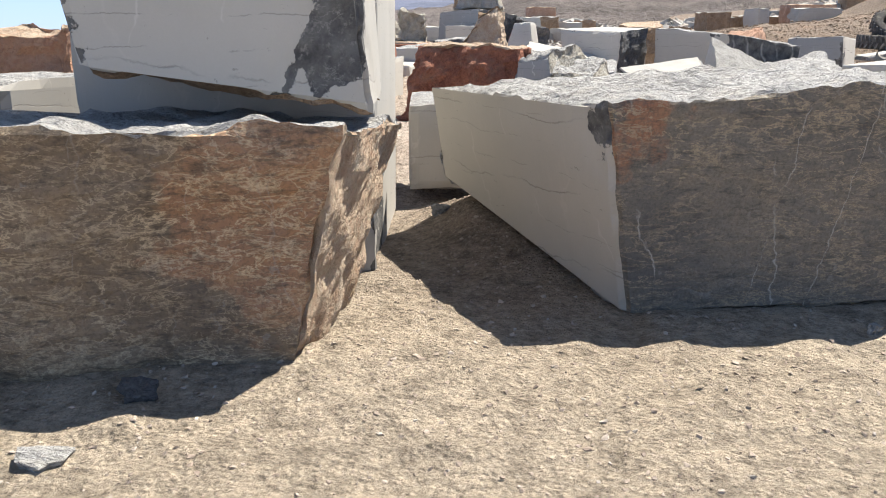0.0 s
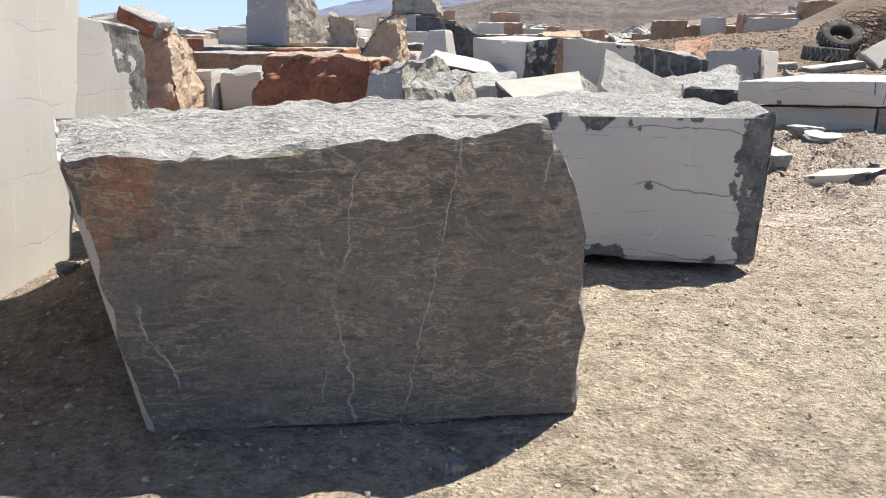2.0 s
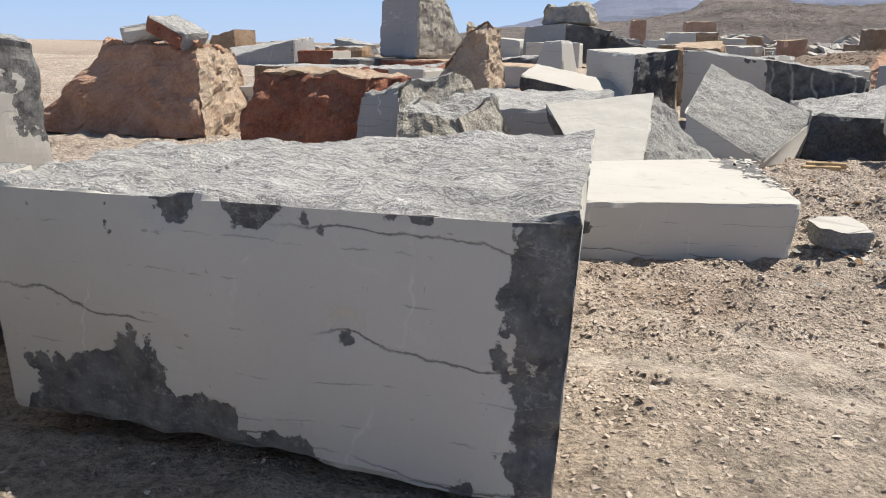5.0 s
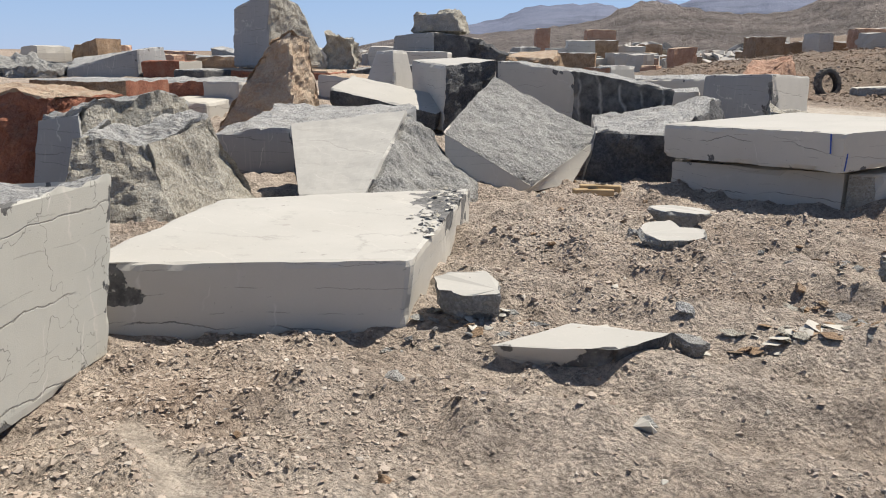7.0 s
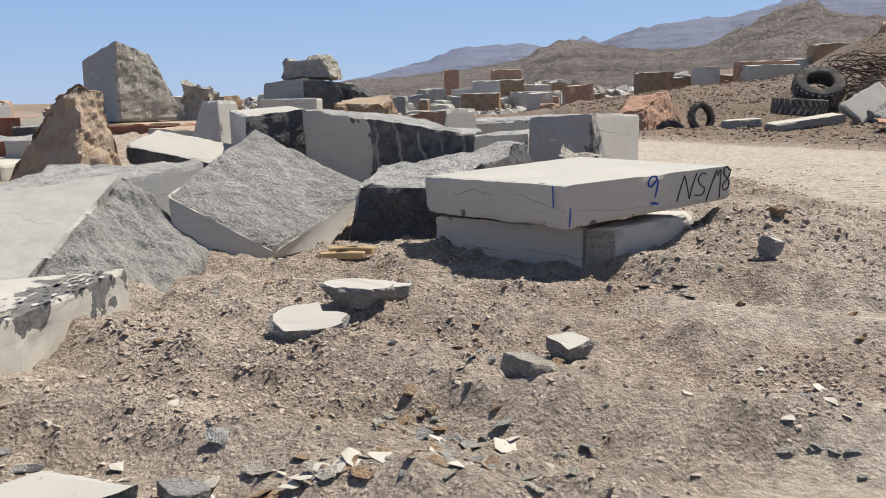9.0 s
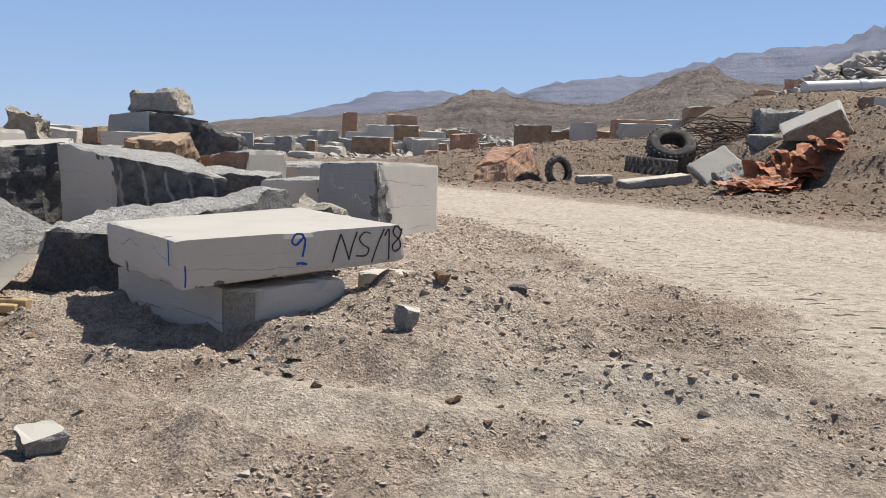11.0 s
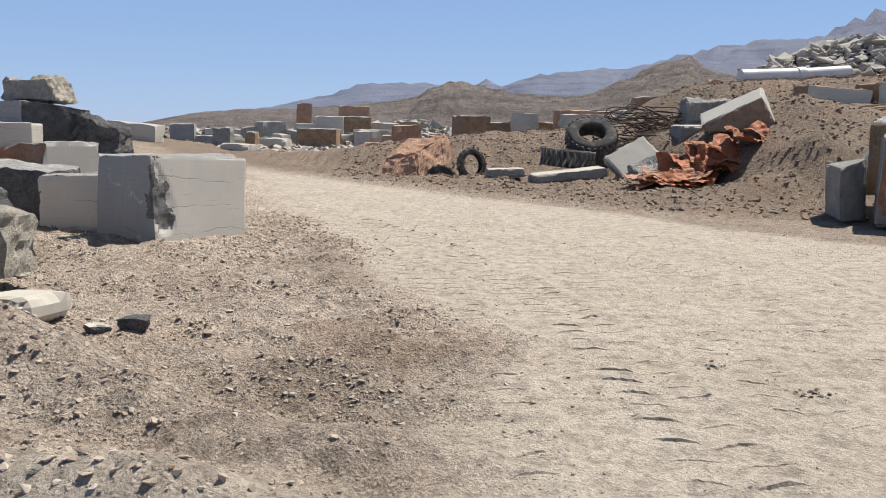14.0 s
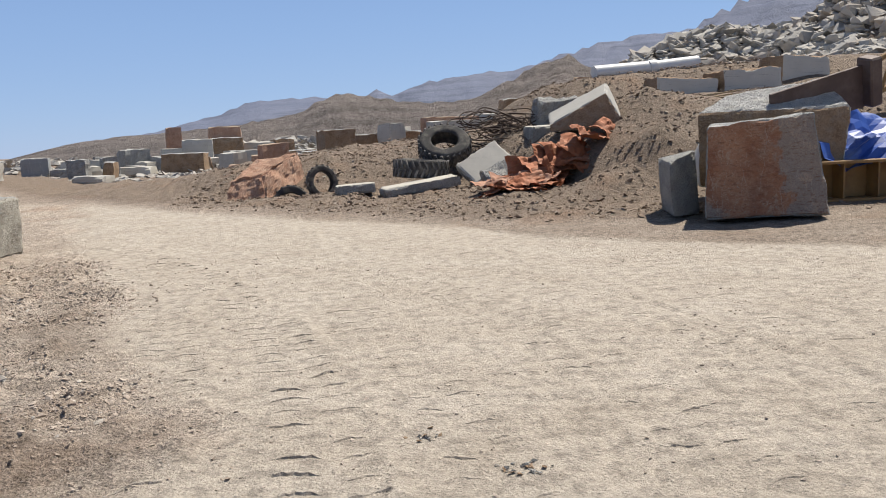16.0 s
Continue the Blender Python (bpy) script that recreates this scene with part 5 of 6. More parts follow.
# crumpled rusty sheets
def sheet_metal(label, centre, size, turn, seed, mat=RUST, fold=0.22):
    bm = bmesh.new()
    bmesh.ops.create_grid(bm, x_segments=14, y_segments=14, size=0.5)
    for v in bm.verts:
        q = Vector((v.co.x * size[0] * 1.1 + seed * 9, v.co.y * size[1] * 1.1, seed * 3.1))
        v.co.z = fold * (noise.noise(q * 1.1) + 0.5 * abs(noise.noise(q * 2.3))) + 0.10 * abs(noise.noise(q * 3.7))
        v.co.x *= size[0] * (1 + 0.12 * noise.noise(q * 1.7))
        v.co.y *= size[1] * (1 + 0.12 * noise.noise(q * 1.9 + Vector((4, 0, 0))))
    bmesh.ops.solidify(bm, geom=list(bm.faces), thickness=0.012)
    ob = part("metal_sheet", bm, mat)
    ob.matrix_world = pose(*centre, *turn)
    return tagged(ob, label, "scrap metal", "rusty crumpled sheets")


rs = random.Random(12)
for k in range(20):
    u = rs.random()
    x, y = 23.6 + 2.9 * u + rs.uniform(-0.3, 0.3), rs.uniform(36.0, 37.2)
    z = max(gz(x, y) + 0.15, 0.55 + 0.95 * u + rs.uniform(-0.35, 0.35))
    sheet_metal("crumpled rust red steel sheet thrown on the bank", (x, y, z), (rs.uniform(0.9, 1.8), rs.uniform(0.7, 1.4)), (rs.uniform(20, 70), rs.uniform(-35, 35), rs.uniform(-50, 50)), k, fold=rs.uniform(0.25, 0.5))
for k in range(16):
    x, y = rs.uniform(21.6, 25.0), rs.uniform(34.8, 36.2)
    sheet_metal("torn rusty scrap lying flat by the road", (x, y, gz(x, y) + 0.08), (rs.uniform(0.4, 0.9), rs.uniform(0.3, 0.6)), (rs.uniform(-14, 14), rs.uniform(-14, 14), rs.uniform(0, 180)), k + 40, fold=0.15)


RUST_PALE = plain_mat("dusty_pink_rusted_steel", (0.5, 0.27, 0.18), 0.8, 0.1, 0.3, 4.0, 0.3, (0.5, 0.38, 0.3), 0.5)
for k in range(18):
    u = rs.random()
    x, y = 22.2 + 2.4 * u + rs.uniform(-0.2, 0.2), rs.uniform(35.3, 36.6)
    sheet_metal("bent dusty rust sheet slid down the bank", (x, y, gz(x, y) + 0.16 + 0.3 * u * rs.random()), (rs.uniform(0.6, 1.3), rs.uniform(0.4, 0.8)), (rs.uniform(5, 40), rs.uniform(-30, 20), rs.uniform(-60, 60)), k + 80, rs.choice((RUST_PALE, RUST, RUST_PALE)), rs.uniform(0.15, 0.35))


def tube(name, pts, radius, mat, parent=None, cyclic=False, resol=4):
    cu = bpy.data.curves.new(name, "CURVE")
    cu.dimensions = "3D"
    cu.bevel_depth = radius
    cu.bevel_resolution = resol
    sp = cu.splines.new("NURBS" if len(pts) > 3 else "POLY")
    sp.points.add(len(pts) - 1)
    for q, p in zip(sp.points, pts):
        q.co = (*p, 1)
    sp.use_endpoint_u = True
    cu.use_fill_caps = True
    me = bpy.data.meshes.new_from_object(bpy.data.objects.new(name, cu))
    me.materials.append(mat)
    ob = new(name, me)
    if parent:
        ob.parent = parent
    return ob


# tangle of old cable
tangle = tagged(new("cable_tangle", None), "tangle of rusty steel cable heaped on the bank", "cable")
for k in range(16):
    pts, a0 = [], rs.uniform(0, 6.28)
    cx, cy, rad = rs.uniform(22.9, 25.3), rs.uniform(41.8, 43.2), rs.uniform(0.35, 0.95)
    zc = 1.9 + 0.9 * rs.random()
    for i in range(15):
        a = a0 + i * rs.uniform(0.4, 0.7)
        pts.append((cx + rad * 1.4 * math.cos(a) + rs.uniform(-0.2, 0.2), cy + 0.5 * rad * math.sin(a) + rs.uniform(-0.2, 0.2), zc + rad * 0.55 * math.sin(a) + rs.uniform(-0.15, 0.15)))
    tube("cable", pts, 0.022, CABLE, tangle, resol=1)

pipe = tagged(new("pipe", None), "long white pipe with a joint lying along the bank top", "pipe")
tube("pipe_length", [(30.4, 48.0, 4.75), (33.4, 48.4, 4.95)], 0.33, WHITEPIPE, pipe)
tube("pipe_length", [(33.45, 48.4, 4.95), (36.0, 48.8, 5.2)], 0.31, WHITEPIPE, pipe)
tube("pipe_collar", [(33.25, 48.38, 4.94), (33.6, 48.42, 4.97)], 0.37, WHITEPIPE, pipe)


def beam_box(name, m, size, mat, parent):
    bm = bmesh.new()
    bmesh.ops.create_cube(bm, size=1, matrix=m @ Matrix.Diagonal((*size, 1)))
    bmesh.ops.bevel(bm, geom=list(bm.edges), offset=min(size) * 0.12, segments=1, affect="EDGES")
    return part(name, bm, mat, parent)


# open skip with ribs, blue sheet over what is behind it
skip = tagged(new("steel_trough", None), "long ochre steel trough with ribs lying on the ground", "steel trough")
sk = pose(31.6, 28.2, 0.62, 0, 0, -1)
beam_box("back_panel", sk @ pose(0, 0.35, 0), (7.4, 0.03, 0.82), OLDPAINT, skip)
beam_box("rail", sk @ pose(0, 0, 0.44), (7.5, 0.5, 0.07), OLDPAINT, skip)
beam_box("rail", sk @ pose(0, 0, -0.44), (7.5, 0.5, 0.07), OLDPAINT, skip)
for k in range(9):
    beam_box("rib", sk @ pose(-3.6 + k * 0.9, 0.12, 0), (0.05, 0.42, 0.82), OLDPAINT, skip)
sheet_metal("blue tarpaulin thrown over scrap in loose folds", (30.6, 29.4, 1.55), (4.4, 2.4), (34, 4, 4), 77, TARP, 0.55).name = "tarpaulin"
plate = tagged(new("steel_plate_chute", None), "weathered brown steel chute leaning on stone blocks", "steel chute")
beam_box("plate", pose(29.0, 29.2, 2.55, 12, -14, 4), (2.9, 0.08, 1.05), DARKSTEEL, plate)
beam_box("flange", pose(30.3, 29.2, 2.95, 12, -14, 4), (0.35, 0.5, 1.2), DARKSTEEL, plate)
frame_ob = tagged(new("steel_lattice", None), "ochre lattice steel frame lying tilted on scrap", "steel frame")
fm = pose(34.6, 34.0, 3.5, 0, -27, 3)
for dz in (-0.45, 0.45):
    beam_box("chord", fm @ pose(0, 0, dz), (5.0, 0.14, 0.14), OLDPAINT, frame_ob)
for k in range(7):
    beam_box("lacing", fm @ pose(-2.1 + k * 0.7, 0, 0, 0, 45 if k % 2 else -45, 0), (0.08, 0.08, 1.1), OLDPAINT, frame_ob)
for k, (x, y, z, w) in enumerate(((31.0, 39.0, 3.05, 6), (31.6, 39.6, 3.2, -4), (31.4, 38.2, 2.9, 14))):
    tagged(beam_box("plank", pose(x, y, z, 0, -6, w), (2.6, 0.18, 0.05), TIMBER, None), "weathered pale plank lying on the spoil bank", "plank", "planks on the bank")


# ---- rubble ----
RUBBLE = Net("broken_grey_white_rubble")
_c = RUBBLE.mix(RUBBLE.noise(0.9, 4, 0.6, RUBBLE.plain), (0.36, 0.335, 0.3), (0.62, 0.585, 0.53))
_c = RUBBLE.mix(RUBBLE.ramp(RUBBLE.noise(0.35, 4, 0.6, RUBBLE.plain), (0.52, 0), (0.7, 0.6)), _c, (0.4, 0.29, 0.21))
RUBBLE = RUBBLE.done(_c, 0.9, RUBBLE.noise(8, 5, 0.65, RUBBLE.plain), 0.6, 0.05)
CLOD = Net("soil_clods_and_pebbles")
geo = CLOD.t.nodes.new("ShaderNodeNewGeometry")
_c = CLOD.ramp(geo.outputs["Random Per Island"], (0.0, (0.36, 0.285, 0.225)), (0.4, (0.46, 0.375, 0.302)), (0.93, (0.56, 0.475, 0.395)), (1.0, (0.6, 0.55, 0.48)))
CLOD = CLOD.done(_c, 0.95, CLOD.noise(40, 4, 0.65), 0.5, 0.01)
SPOIL = Net("brown_spoil_clods")
geo = SPOIL.t.nodes.new("ShaderNodeNewGeometry")
_c = SPOIL.ramp(geo.outputs["Random Per Island"], (0.0, (0.2, 0.145, 0.105)), (0.6, (0.31, 0.23, 0.17)), (0.95, (0.4, 0.31, 0.235)), (1.0, (0.46, 0.41, 0.35)))
SPOIL = SPOIL.done(_c, 0.95, SPOIL.noise(30, 4, 0.65), 0.5, 0.01)

rg = np.random.default_rng(5)


def rubble_hill(n, cx, cy, rx, ry, top, smin, smax, seed, name="rubble_heap", label="steep heap of broken pale quarry rubble"):
    r = np.sqrt(rg.random(n))
    a = rg.random(n) * 6.283
    x, y = cx + rx * r * np.cos(a), cy + ry * r * np.sin(a)
    z = lie(x, y) + top * np.maximum(0, 1 - r**1.3) * (0.8 + 0.4 * turb(x, y, 0.2, 3, seed)) - 0.2
    s = smin + (smax - smin) * rg.random(n) ** 2.5
    return scatter(name, np.stack([x, y, z], 1), s, RUBBLE, label, "rubble", 0.3, seed)


rubble_hill(7000, 62, 59, 21, 16, 0.8, 0.2, 0.95, 3)
rubble_hill(6500, 45, 70, 19, 11, 0.6, 0.18, 0.85, 4)
rubble_hill(900, 27, 88, 12, 8, 2.4, 0.3, 1.0, 5, label="low spread of broken quarry rubble")
rubble_hill(900, 14, 112, 22, 9, 2.6, 0.3, 1.1, 6, label="low spread of broken quarry rubble")
rubble_hill(2500, 12, 82, 16, 16, 0.4, 0.12, 0.6, 8, label="low spread of broken quarry rubble")
rubble_hill(3200, 34, 104, 30, 14, 0.9, 0.2, 0.85, 11, label="wide field of broken quarry rubble")
rubble_hill(1500, 30, 128, 40, 10, 1.2, 0.3, 1.0, 12, label="far slope of tumbled quarry stone")
rubble_hill(600, -20, 120, 24, 10, 1.6, 0.3, 1.1, 7, label="low spread of broken quarry rubble")

# blocks stored far off in rows
rb = random.Random(21)
SK = ({"*": (GREY, 0.03), "t": (WHITE, 0.05)}, {"*": (PALE, 0.03), "t": (WHITE, 0.03)}, {"*": (TAN, 0.4), "t": (CRUST, 0.4)},
      {"*": (ORANGE, 0.5), "t": (PINK, 0.3)}, {"*": (BLUISH, 0.05), "t": (CRUST, 0.5)}, {"*": (SPLIT, 0.6), "t": (CRUST, 0.5)})
NAMES = ("grey squared block stored in a far row", "pale sawn block stored in a far row", "tan block stored in a far row", "orange block stored in a far row", "blue grey block stored in a far row", "rough grey block stored in a far row")


def far_block(x, y, sx, sy, sz, kind, turn, z=None, tilt=0):
    z = float(lie(x, y)) if z is None else z
    stone_block(NAMES[kind], *turned((x, y, z + sz / 2 - 0.05), (sx, sy, sz), (0, tilt, turn)), SK[kind], group="blocks stored in far rows", res=0.45, most=7, rough=0.12, chip=0.08)


for x, y, sx, sy, sz, k, w in ((-3.2, 80, 2.0, 2, 1.6, 4, 8), (0.2, 80, 4.6, 2.4, 0.9, 5, 5), (0.6, 80.4, 4.0, 2.0, 1.5, 0, 5), (3.4, 84, 2.2, 2, 2.3, 5, 30), (4.2, 80, 2.8, 2, 0.9, 0, -8), (6.6, 86, 2.6, 2.2, 2.2, 0, 12),
                               (8.0, 80, 3.4, 2.4, 1.8, 2, -4), (8.4, 86, 2.6, 2, 2.9, 0, 6), (10.6, 90, 2.8, 2.2, 3.0, 2, 14), (10.4, 91, 3.0, 2.0, 4.0, 3, 8), (12.8, 84, 3.8, 2.4, 1.7, 1, 20), (13.2, 92, 3.4, 2.2, 2.4, 1, 0),
                               (4.5, 101, 1.6, 1.6, 4.4, 3, 10), (15.6, 94, 2.0, 2, 2.6, 2, 20), (17.6, 90, 2.8, 2, 1.4, 2, -10), (6.0, 95, 2.4, 2, 1.5, 1, 5)):
    far_block(x, y, sx, sy, sz, k, w)
for x, y, sx, sy, sz, k, w in ((19.0, 60, 2.0, 1.6, 1.5, 2, 15), (20.6, 63, 3.0, 2, 1.4, 2, 4), (22.4, 61, 1.2, 1.4, 1.7, 0, 30), (23.6, 64, 3.4, 2.0, 1.5, 2, 6), (26.0, 60, 3.2, 2.0, 1.2, 1, 4), (26.0, 61, 3.4, 2.0, 1.6, 3, 2), (29.0, 66, 2.8, 2.2, 1.6, 0, 9), (31.5, 65, 2.4, 2.0, 2.0, 2, -6), (34, 70, 3.0, 2, 2.0, 0, 3)):
    far_block(x, y, sx, sy, sz, k, w)
for _ in range(190):
    y = rb.uniform(66, 140)
    x = 13 + (y - 9) * math.tan(radians(rb.uniform(-11, 24)))
    far_block(x, y, rb.uniform(0.7, 2.6), rb.uniform(0.7, 2.0), rb.uniform(0.4, 1.8), rb.choice((1, 1, 2, 2, 3, 5, 5)), rb.uniform(-40, 40), tilt=rb.uniform(-6, 6))
for _ in range(26):
    y = rb.uniform(44, 75)
    x = 6 - (y - 30) * 0.15 - rb.uniform(2, 30)
    far_block(x, y, rb.uniform(1.2, 3.0), rb.uniform(1.2, 2.2), rb.uniform(0.6, 1.4), rb.choice((0, 1, 2, 3, 4, 5)), rb.uniform(-40, 40), tilt=rb.uniform(-8, 8))

# ---- loose stones near the path ----
def loose_stone(label, x, y, size, turn, skins, lift=0.0):
    """A split chip of stone: an uneven outline, a flat top, undercut broken sides."""
    rnd = random.Random(label + str(x))
    n = rnd.randint(7, 9)
    bm = bmesh.new()
    rings = []
    for z, k in ((0.5, 0.96), (0.3, 1.02), (-0.1, 0.9), (-0.5, 0.55)):
        ring = []
        for i in range(n):
            a = 2 * math.pi * (i + 0.5 * rnd.random()) / n if not rings else None
            if rings:
                p = rings[0][i].co
                ring.append(bm.verts.new((p.x / 0.96 * k * rnd.uniform(0.85, 1.1), p.y / 0.96 * k * rnd.uniform(0.85, 1.1), size[2] * (z + rnd.uniform(-0.12, 0.12)))))
            else:
                r = rnd.uniform(0.62, 1.2)
                ring.append(bm.verts.new((0.5 * size[0] * k * r * math.copysign(abs(math.cos(a)) ** 0.7, math.cos(a)), 0.5 * size[1] * k * r * math.copysign(abs(math.sin(a)) ** 0.7, math.sin(a)), size[2] * (z + rnd.uniform(-0.1, 0.06)))))
        rings.append(ring)
    top = bm.faces.new(rings[0])
    bm.faces.new(rings[-1][::-1])
    for a, b in zip(rings, rings[1:]):
        for i in range(n):
            bm.faces.new((a[i], b[i], b[(i + 1) % n], a[(i + 1) % n]))
    bmesh.ops.recalc_face_normals(bm, faces=bm.faces)
    for f in bm.faces:
        f.material_index = 1 if f is top else 0
    bmesh.ops.subdivide_edges(bm, edges=bm.edges[:], cuts=3, use_grid_fill=True)
    for v in bm.verts:
        q = v.co * (3.0 / size[0]) + Vector((x * 5, y * 5, 0))
        side = Vector((v.co.x, v.co.y, 0)).normalized()
        deep = 0.5 - v.co.z / size[2]
        v.co += side * (0.06 * size[0] * noise.fractal(q * 1.3, 0.8, 2.0, 3)) + Vector((0, 0, 0.10 * size[2] * min(1.0, max(0.0, deep * 3)) * noise.noise(q * 2.0)))
    ob = part("loose_stone", bm, [skins["*"][0], skins.get("t", skins["*"])[0]])
    ob.matrix_world = pose(x, y, gz(x, y) + size[2] * 0.2 + lift, *turn)
    return tagged(ob, label, "stone", "loose stones on the ground")


FLAT = {"*": (SPLIT, 0.8), "t": (WHITE, 0.0)}
stone_block("flat pale offcut with a broken underside", [(6.45, 10.25, -0.06), (7.02, 10.12, -0.03), (7.3, 10.3, 0.0), (6.75, 10.52, -0.04)], [(6.34, 10.2, 0.11), (7.02, 10.02, 0.18), (7.36, 10.3, 0.21), (6.78, 10.56, 0.15)],
            {"*": (DARK, 0.7), "t": (WHITE, 0.0), "f": (GREY, 0.1), "r": (DARK, 0.8)}, "stone", "loose stones on the ground", "loose_stone", res=0.03, chip=0.012, rough=0.035, patch=0.07, spots=[(6.9, 10.1, 0.02, 0.3, "f"), (7.0, 10.1, 0.15, 0.2, "f")])
loose_stone("dark broken chunk beside a flat offcut", 7.47, 10.46, (0.24, 0.2, 0.15), (8, 14, 40), all_of(SPLIT, 0.6))
loose_stone("pale wedge stone resting against a slab", 6.16, 10.7, (0.38, 0.42, 0.24), (10, -4, 20), FLAT)
loose_stone("flat grey offcut with a pale top", 7.78, 13.36, (0.62, 0.4, 0.15), (2, 3, 12), FLAT, 0.03)
loose_stone("flat grey offcut behind another", 7.92, 14.2, (0.5, 0.4, 0.15), (-4, 3, 15), FLAT)
loose_stone("wedge of pale stone lying on soil", 7.6, 12.46, (0.5, 0.46, 0.16), (8, -5, 35), FLAT)
loose_stone("small grey angular stone", 7.38, 12.98, (0.22, 0.2, 0.16), (10, 20, 10), all_of(SPLIT, 0.8))
loose_stone("small block of grey stone with a pale top", 9.32, 12.36, (0.32, 0.24, 0.18), (8, -4, 22), FLAT)
loose_stone("mottled grey green stone", 9.04, 11.62, (0.28, 0.26, 0.15), (5, 14, 40), all_of(MOSS, 0.8))
loose_stone("pale small stone on a soil heap", 11.28, 14.48, (0.22, 0.2, 0.18), (10, 12, 30), FLAT, 0.05)
loose_stone("dark smooth stone on the soil", 12.4, 16.3, (0.24, 0.2, 0.15), (4, 6, 12), all_of(DARK, 0.6))
loose_stone("dark stone beside another", 12.15, 16.2, (0.2, 0.16, 0.09), (4, 6, 40), {"*": (DARK, 0.5), "t": (PALE, 0.2)})
loose_stone("reddish clod on a soil heap", 11.6, 15.2, (0.17, 0.15, 0.11), (10, 0, 22), all_of(TAN, 1))
loose_stone("flat angular dark stone at a block's foot", -1.25, 3.1, (0.17, 0.13, 0.07), (20, 8, 15), all_of(DARK, 0.4))
loose_stone("pale flat flake of stone on the ground", -1.42, 2.62, (0.22, 0.13, 0.04), (6, 8, 10), all_of(CRUST, 0.3))
loose_stone("small dark pebble on trodden soil", 2.24, 4.02, (0.08, 0.08, 0.07), (6, 8, 40), all_of(SPLIT, 0.5))
loose_stone("small pebble on a dirt heap", -0.02, 5.95, (0.12, 0.1, 0.1), (6, 8, 40), all_of(SPLIT, 0.5))
loose_stone("flat stone by the path edge", 6.4, 7.4, (0.5, 0.3, 0.1), (4, 8, 20), FLAT)
for k in range(150):
    x, y = rb.uniform(5.0, 13.5), rb.uniform(8.0, 17.0)
    if (9.2 < x and y > 14) or (x < 6.3 and y > 9.8):
        continue
    s = rb.uniform(0.018, 0.05) * (1.6 if rb.random() < 0.15 else 1.0)
    v, f = SHAPES[k % len(SHAPES)]
    pebble = from_arrays("pebble", v * s, f, [rb.choice((SPLIT, MOSS, PALE, TAN, TAN, CRUST))])
    pebble.matrix_world = pose(x, y, gz(x, y) + s * 0.25, rb.uniform(-20, 20), rb.uniform(-20, 20), rb.uniform(0, 360))
    tagged(pebble, "small angular stone lying on loose soil", "stone", "small stones on the soil")
# little heaps of shards
for cx, cy, sx, sy, count, smin, smax, flat, mats, what in ((8.45, 11.25, 0.26, 0.16, 26, 0.025, 0.06, 0.8, (TAN, SPLIT, MOSS), "brown grey angular stone in a small heap"),
                                                            (8.85, 10.85, 0.28, 0.2, 26, 0.03, 0.08, 0.18, (SPLIT, PALE, MOSS), "thin greenish grey flake of split stone"),
                                                            (10.3, 14.0, 0.25, 0.18, 22, 0.03, 0.08, 0.3, (SPLIT, DARK), "grey slaty shard in a small heap"),
                                                            (10.6, 11.2, 0.3, 0.2, 18, 0.02, 0.06, 0.25, (SPLIT, PALE), "pale grey flake on trodden soil"),
                                                            (6.45, 10.75, 0.28, 0.1, 24, 0.02, 0.07, 0.22, (SPLIT, DARK, PALE), "grey flake of stone beside a slab"),
                                                            (5.9, 10.4, 0.15, 0.12, 14, 0.015, 0.05, 0.4, (SPLIT, DARK), "small shard at the foot of a slab"),
                                                            (8.95, 12.1, 0.3, 0.2, 16, 0.02, 0.06, 0.6, (TAN, SPLIT), "brown grey angular stone in a small heap"),
                                                            (7.95, 10.62, 0.34, 0.09, 34, 0.02, 0.075, 0.22, (PALE, PALE, MOSS, TAN), "pale flake of split stone in a trail"),
                                                            (8.55, 10.72, 0.3, 0.12, 20, 0.015, 0.06, 0.3, (PALE, MOSS, TAN), "pale flake of split stone in a trail"),
                                                            (17.45, 15.55, 0.09, 0.06, 22, 0.01, 0.03, 0.6, (DARK, SPLIT, TAN), "dark grey crumb of stone on the haul road"),
                                                            (17.05, 16.25, 0.08, 0.05, 14, 0.008, 0.025, 0.6, (DARK, SPLIT, TAN), "dark grey crumb of stone on the haul road"),
                                                            (6.25, 10.55, 0.16, 0.1, 20, 0.02, 0.055, 0.3, (SPLIT, PALE, TAN), "grey flake of stone beside a slab")):
    for k in range(count):
        x, y, s = rb.gauss(cx, sx), rb.gauss(cy, sy), rb.uniform(smin, smax)
        v, f = SHAPES[rb.randrange(len(SHAPES))]
        shard = from_arrays("stone_shard", v * s * np.array((1.2, 0.9, flat)), f, [rb.choice(mats)])
        shard.matrix_world = pose(x, y, gz(x, y) + s * 0.35 * flat + 0.004, rb.uniform(-22, 22), rb.uniform(-22, 22), rb.uniform(0, 360))
        tagged(shard, what, "stone", "shards in small heaps")
# thin flakes broken from the edge of the bright slab and left lying on it
for k in range(110):
    y = rb.uniform(11.2, 13.5)
    x = 5.86 - abs(rb.gauss(0, 0.10 + 0.09 * (y - 11.2)))
    s = rb.uniform(0.010, 0.034) * (1.9 if rb.random() < 0.12 else 1.0)
    v, f = SHAPES[rb.randrange(len(SHAPES))]
    flake = from_arrays("stone_flake", v * s * np.array((1.5, 0.8, 0.22)), f, [rb.choice((SPLIT, MOSS, GREY, DARK, PALE))])
    flake.matrix_world = pose(x, y, 0.503 - 0.017 * max(0.0, y - 10.6) + 0.1 * s, rb.uniform(-12, 12), rb.uniform(-12, 12), rb.uniform(50, 120))
    tagged(flake, "thin grey flake of stone lying on a sawn slab", "stone", "flakes on the bright slab")
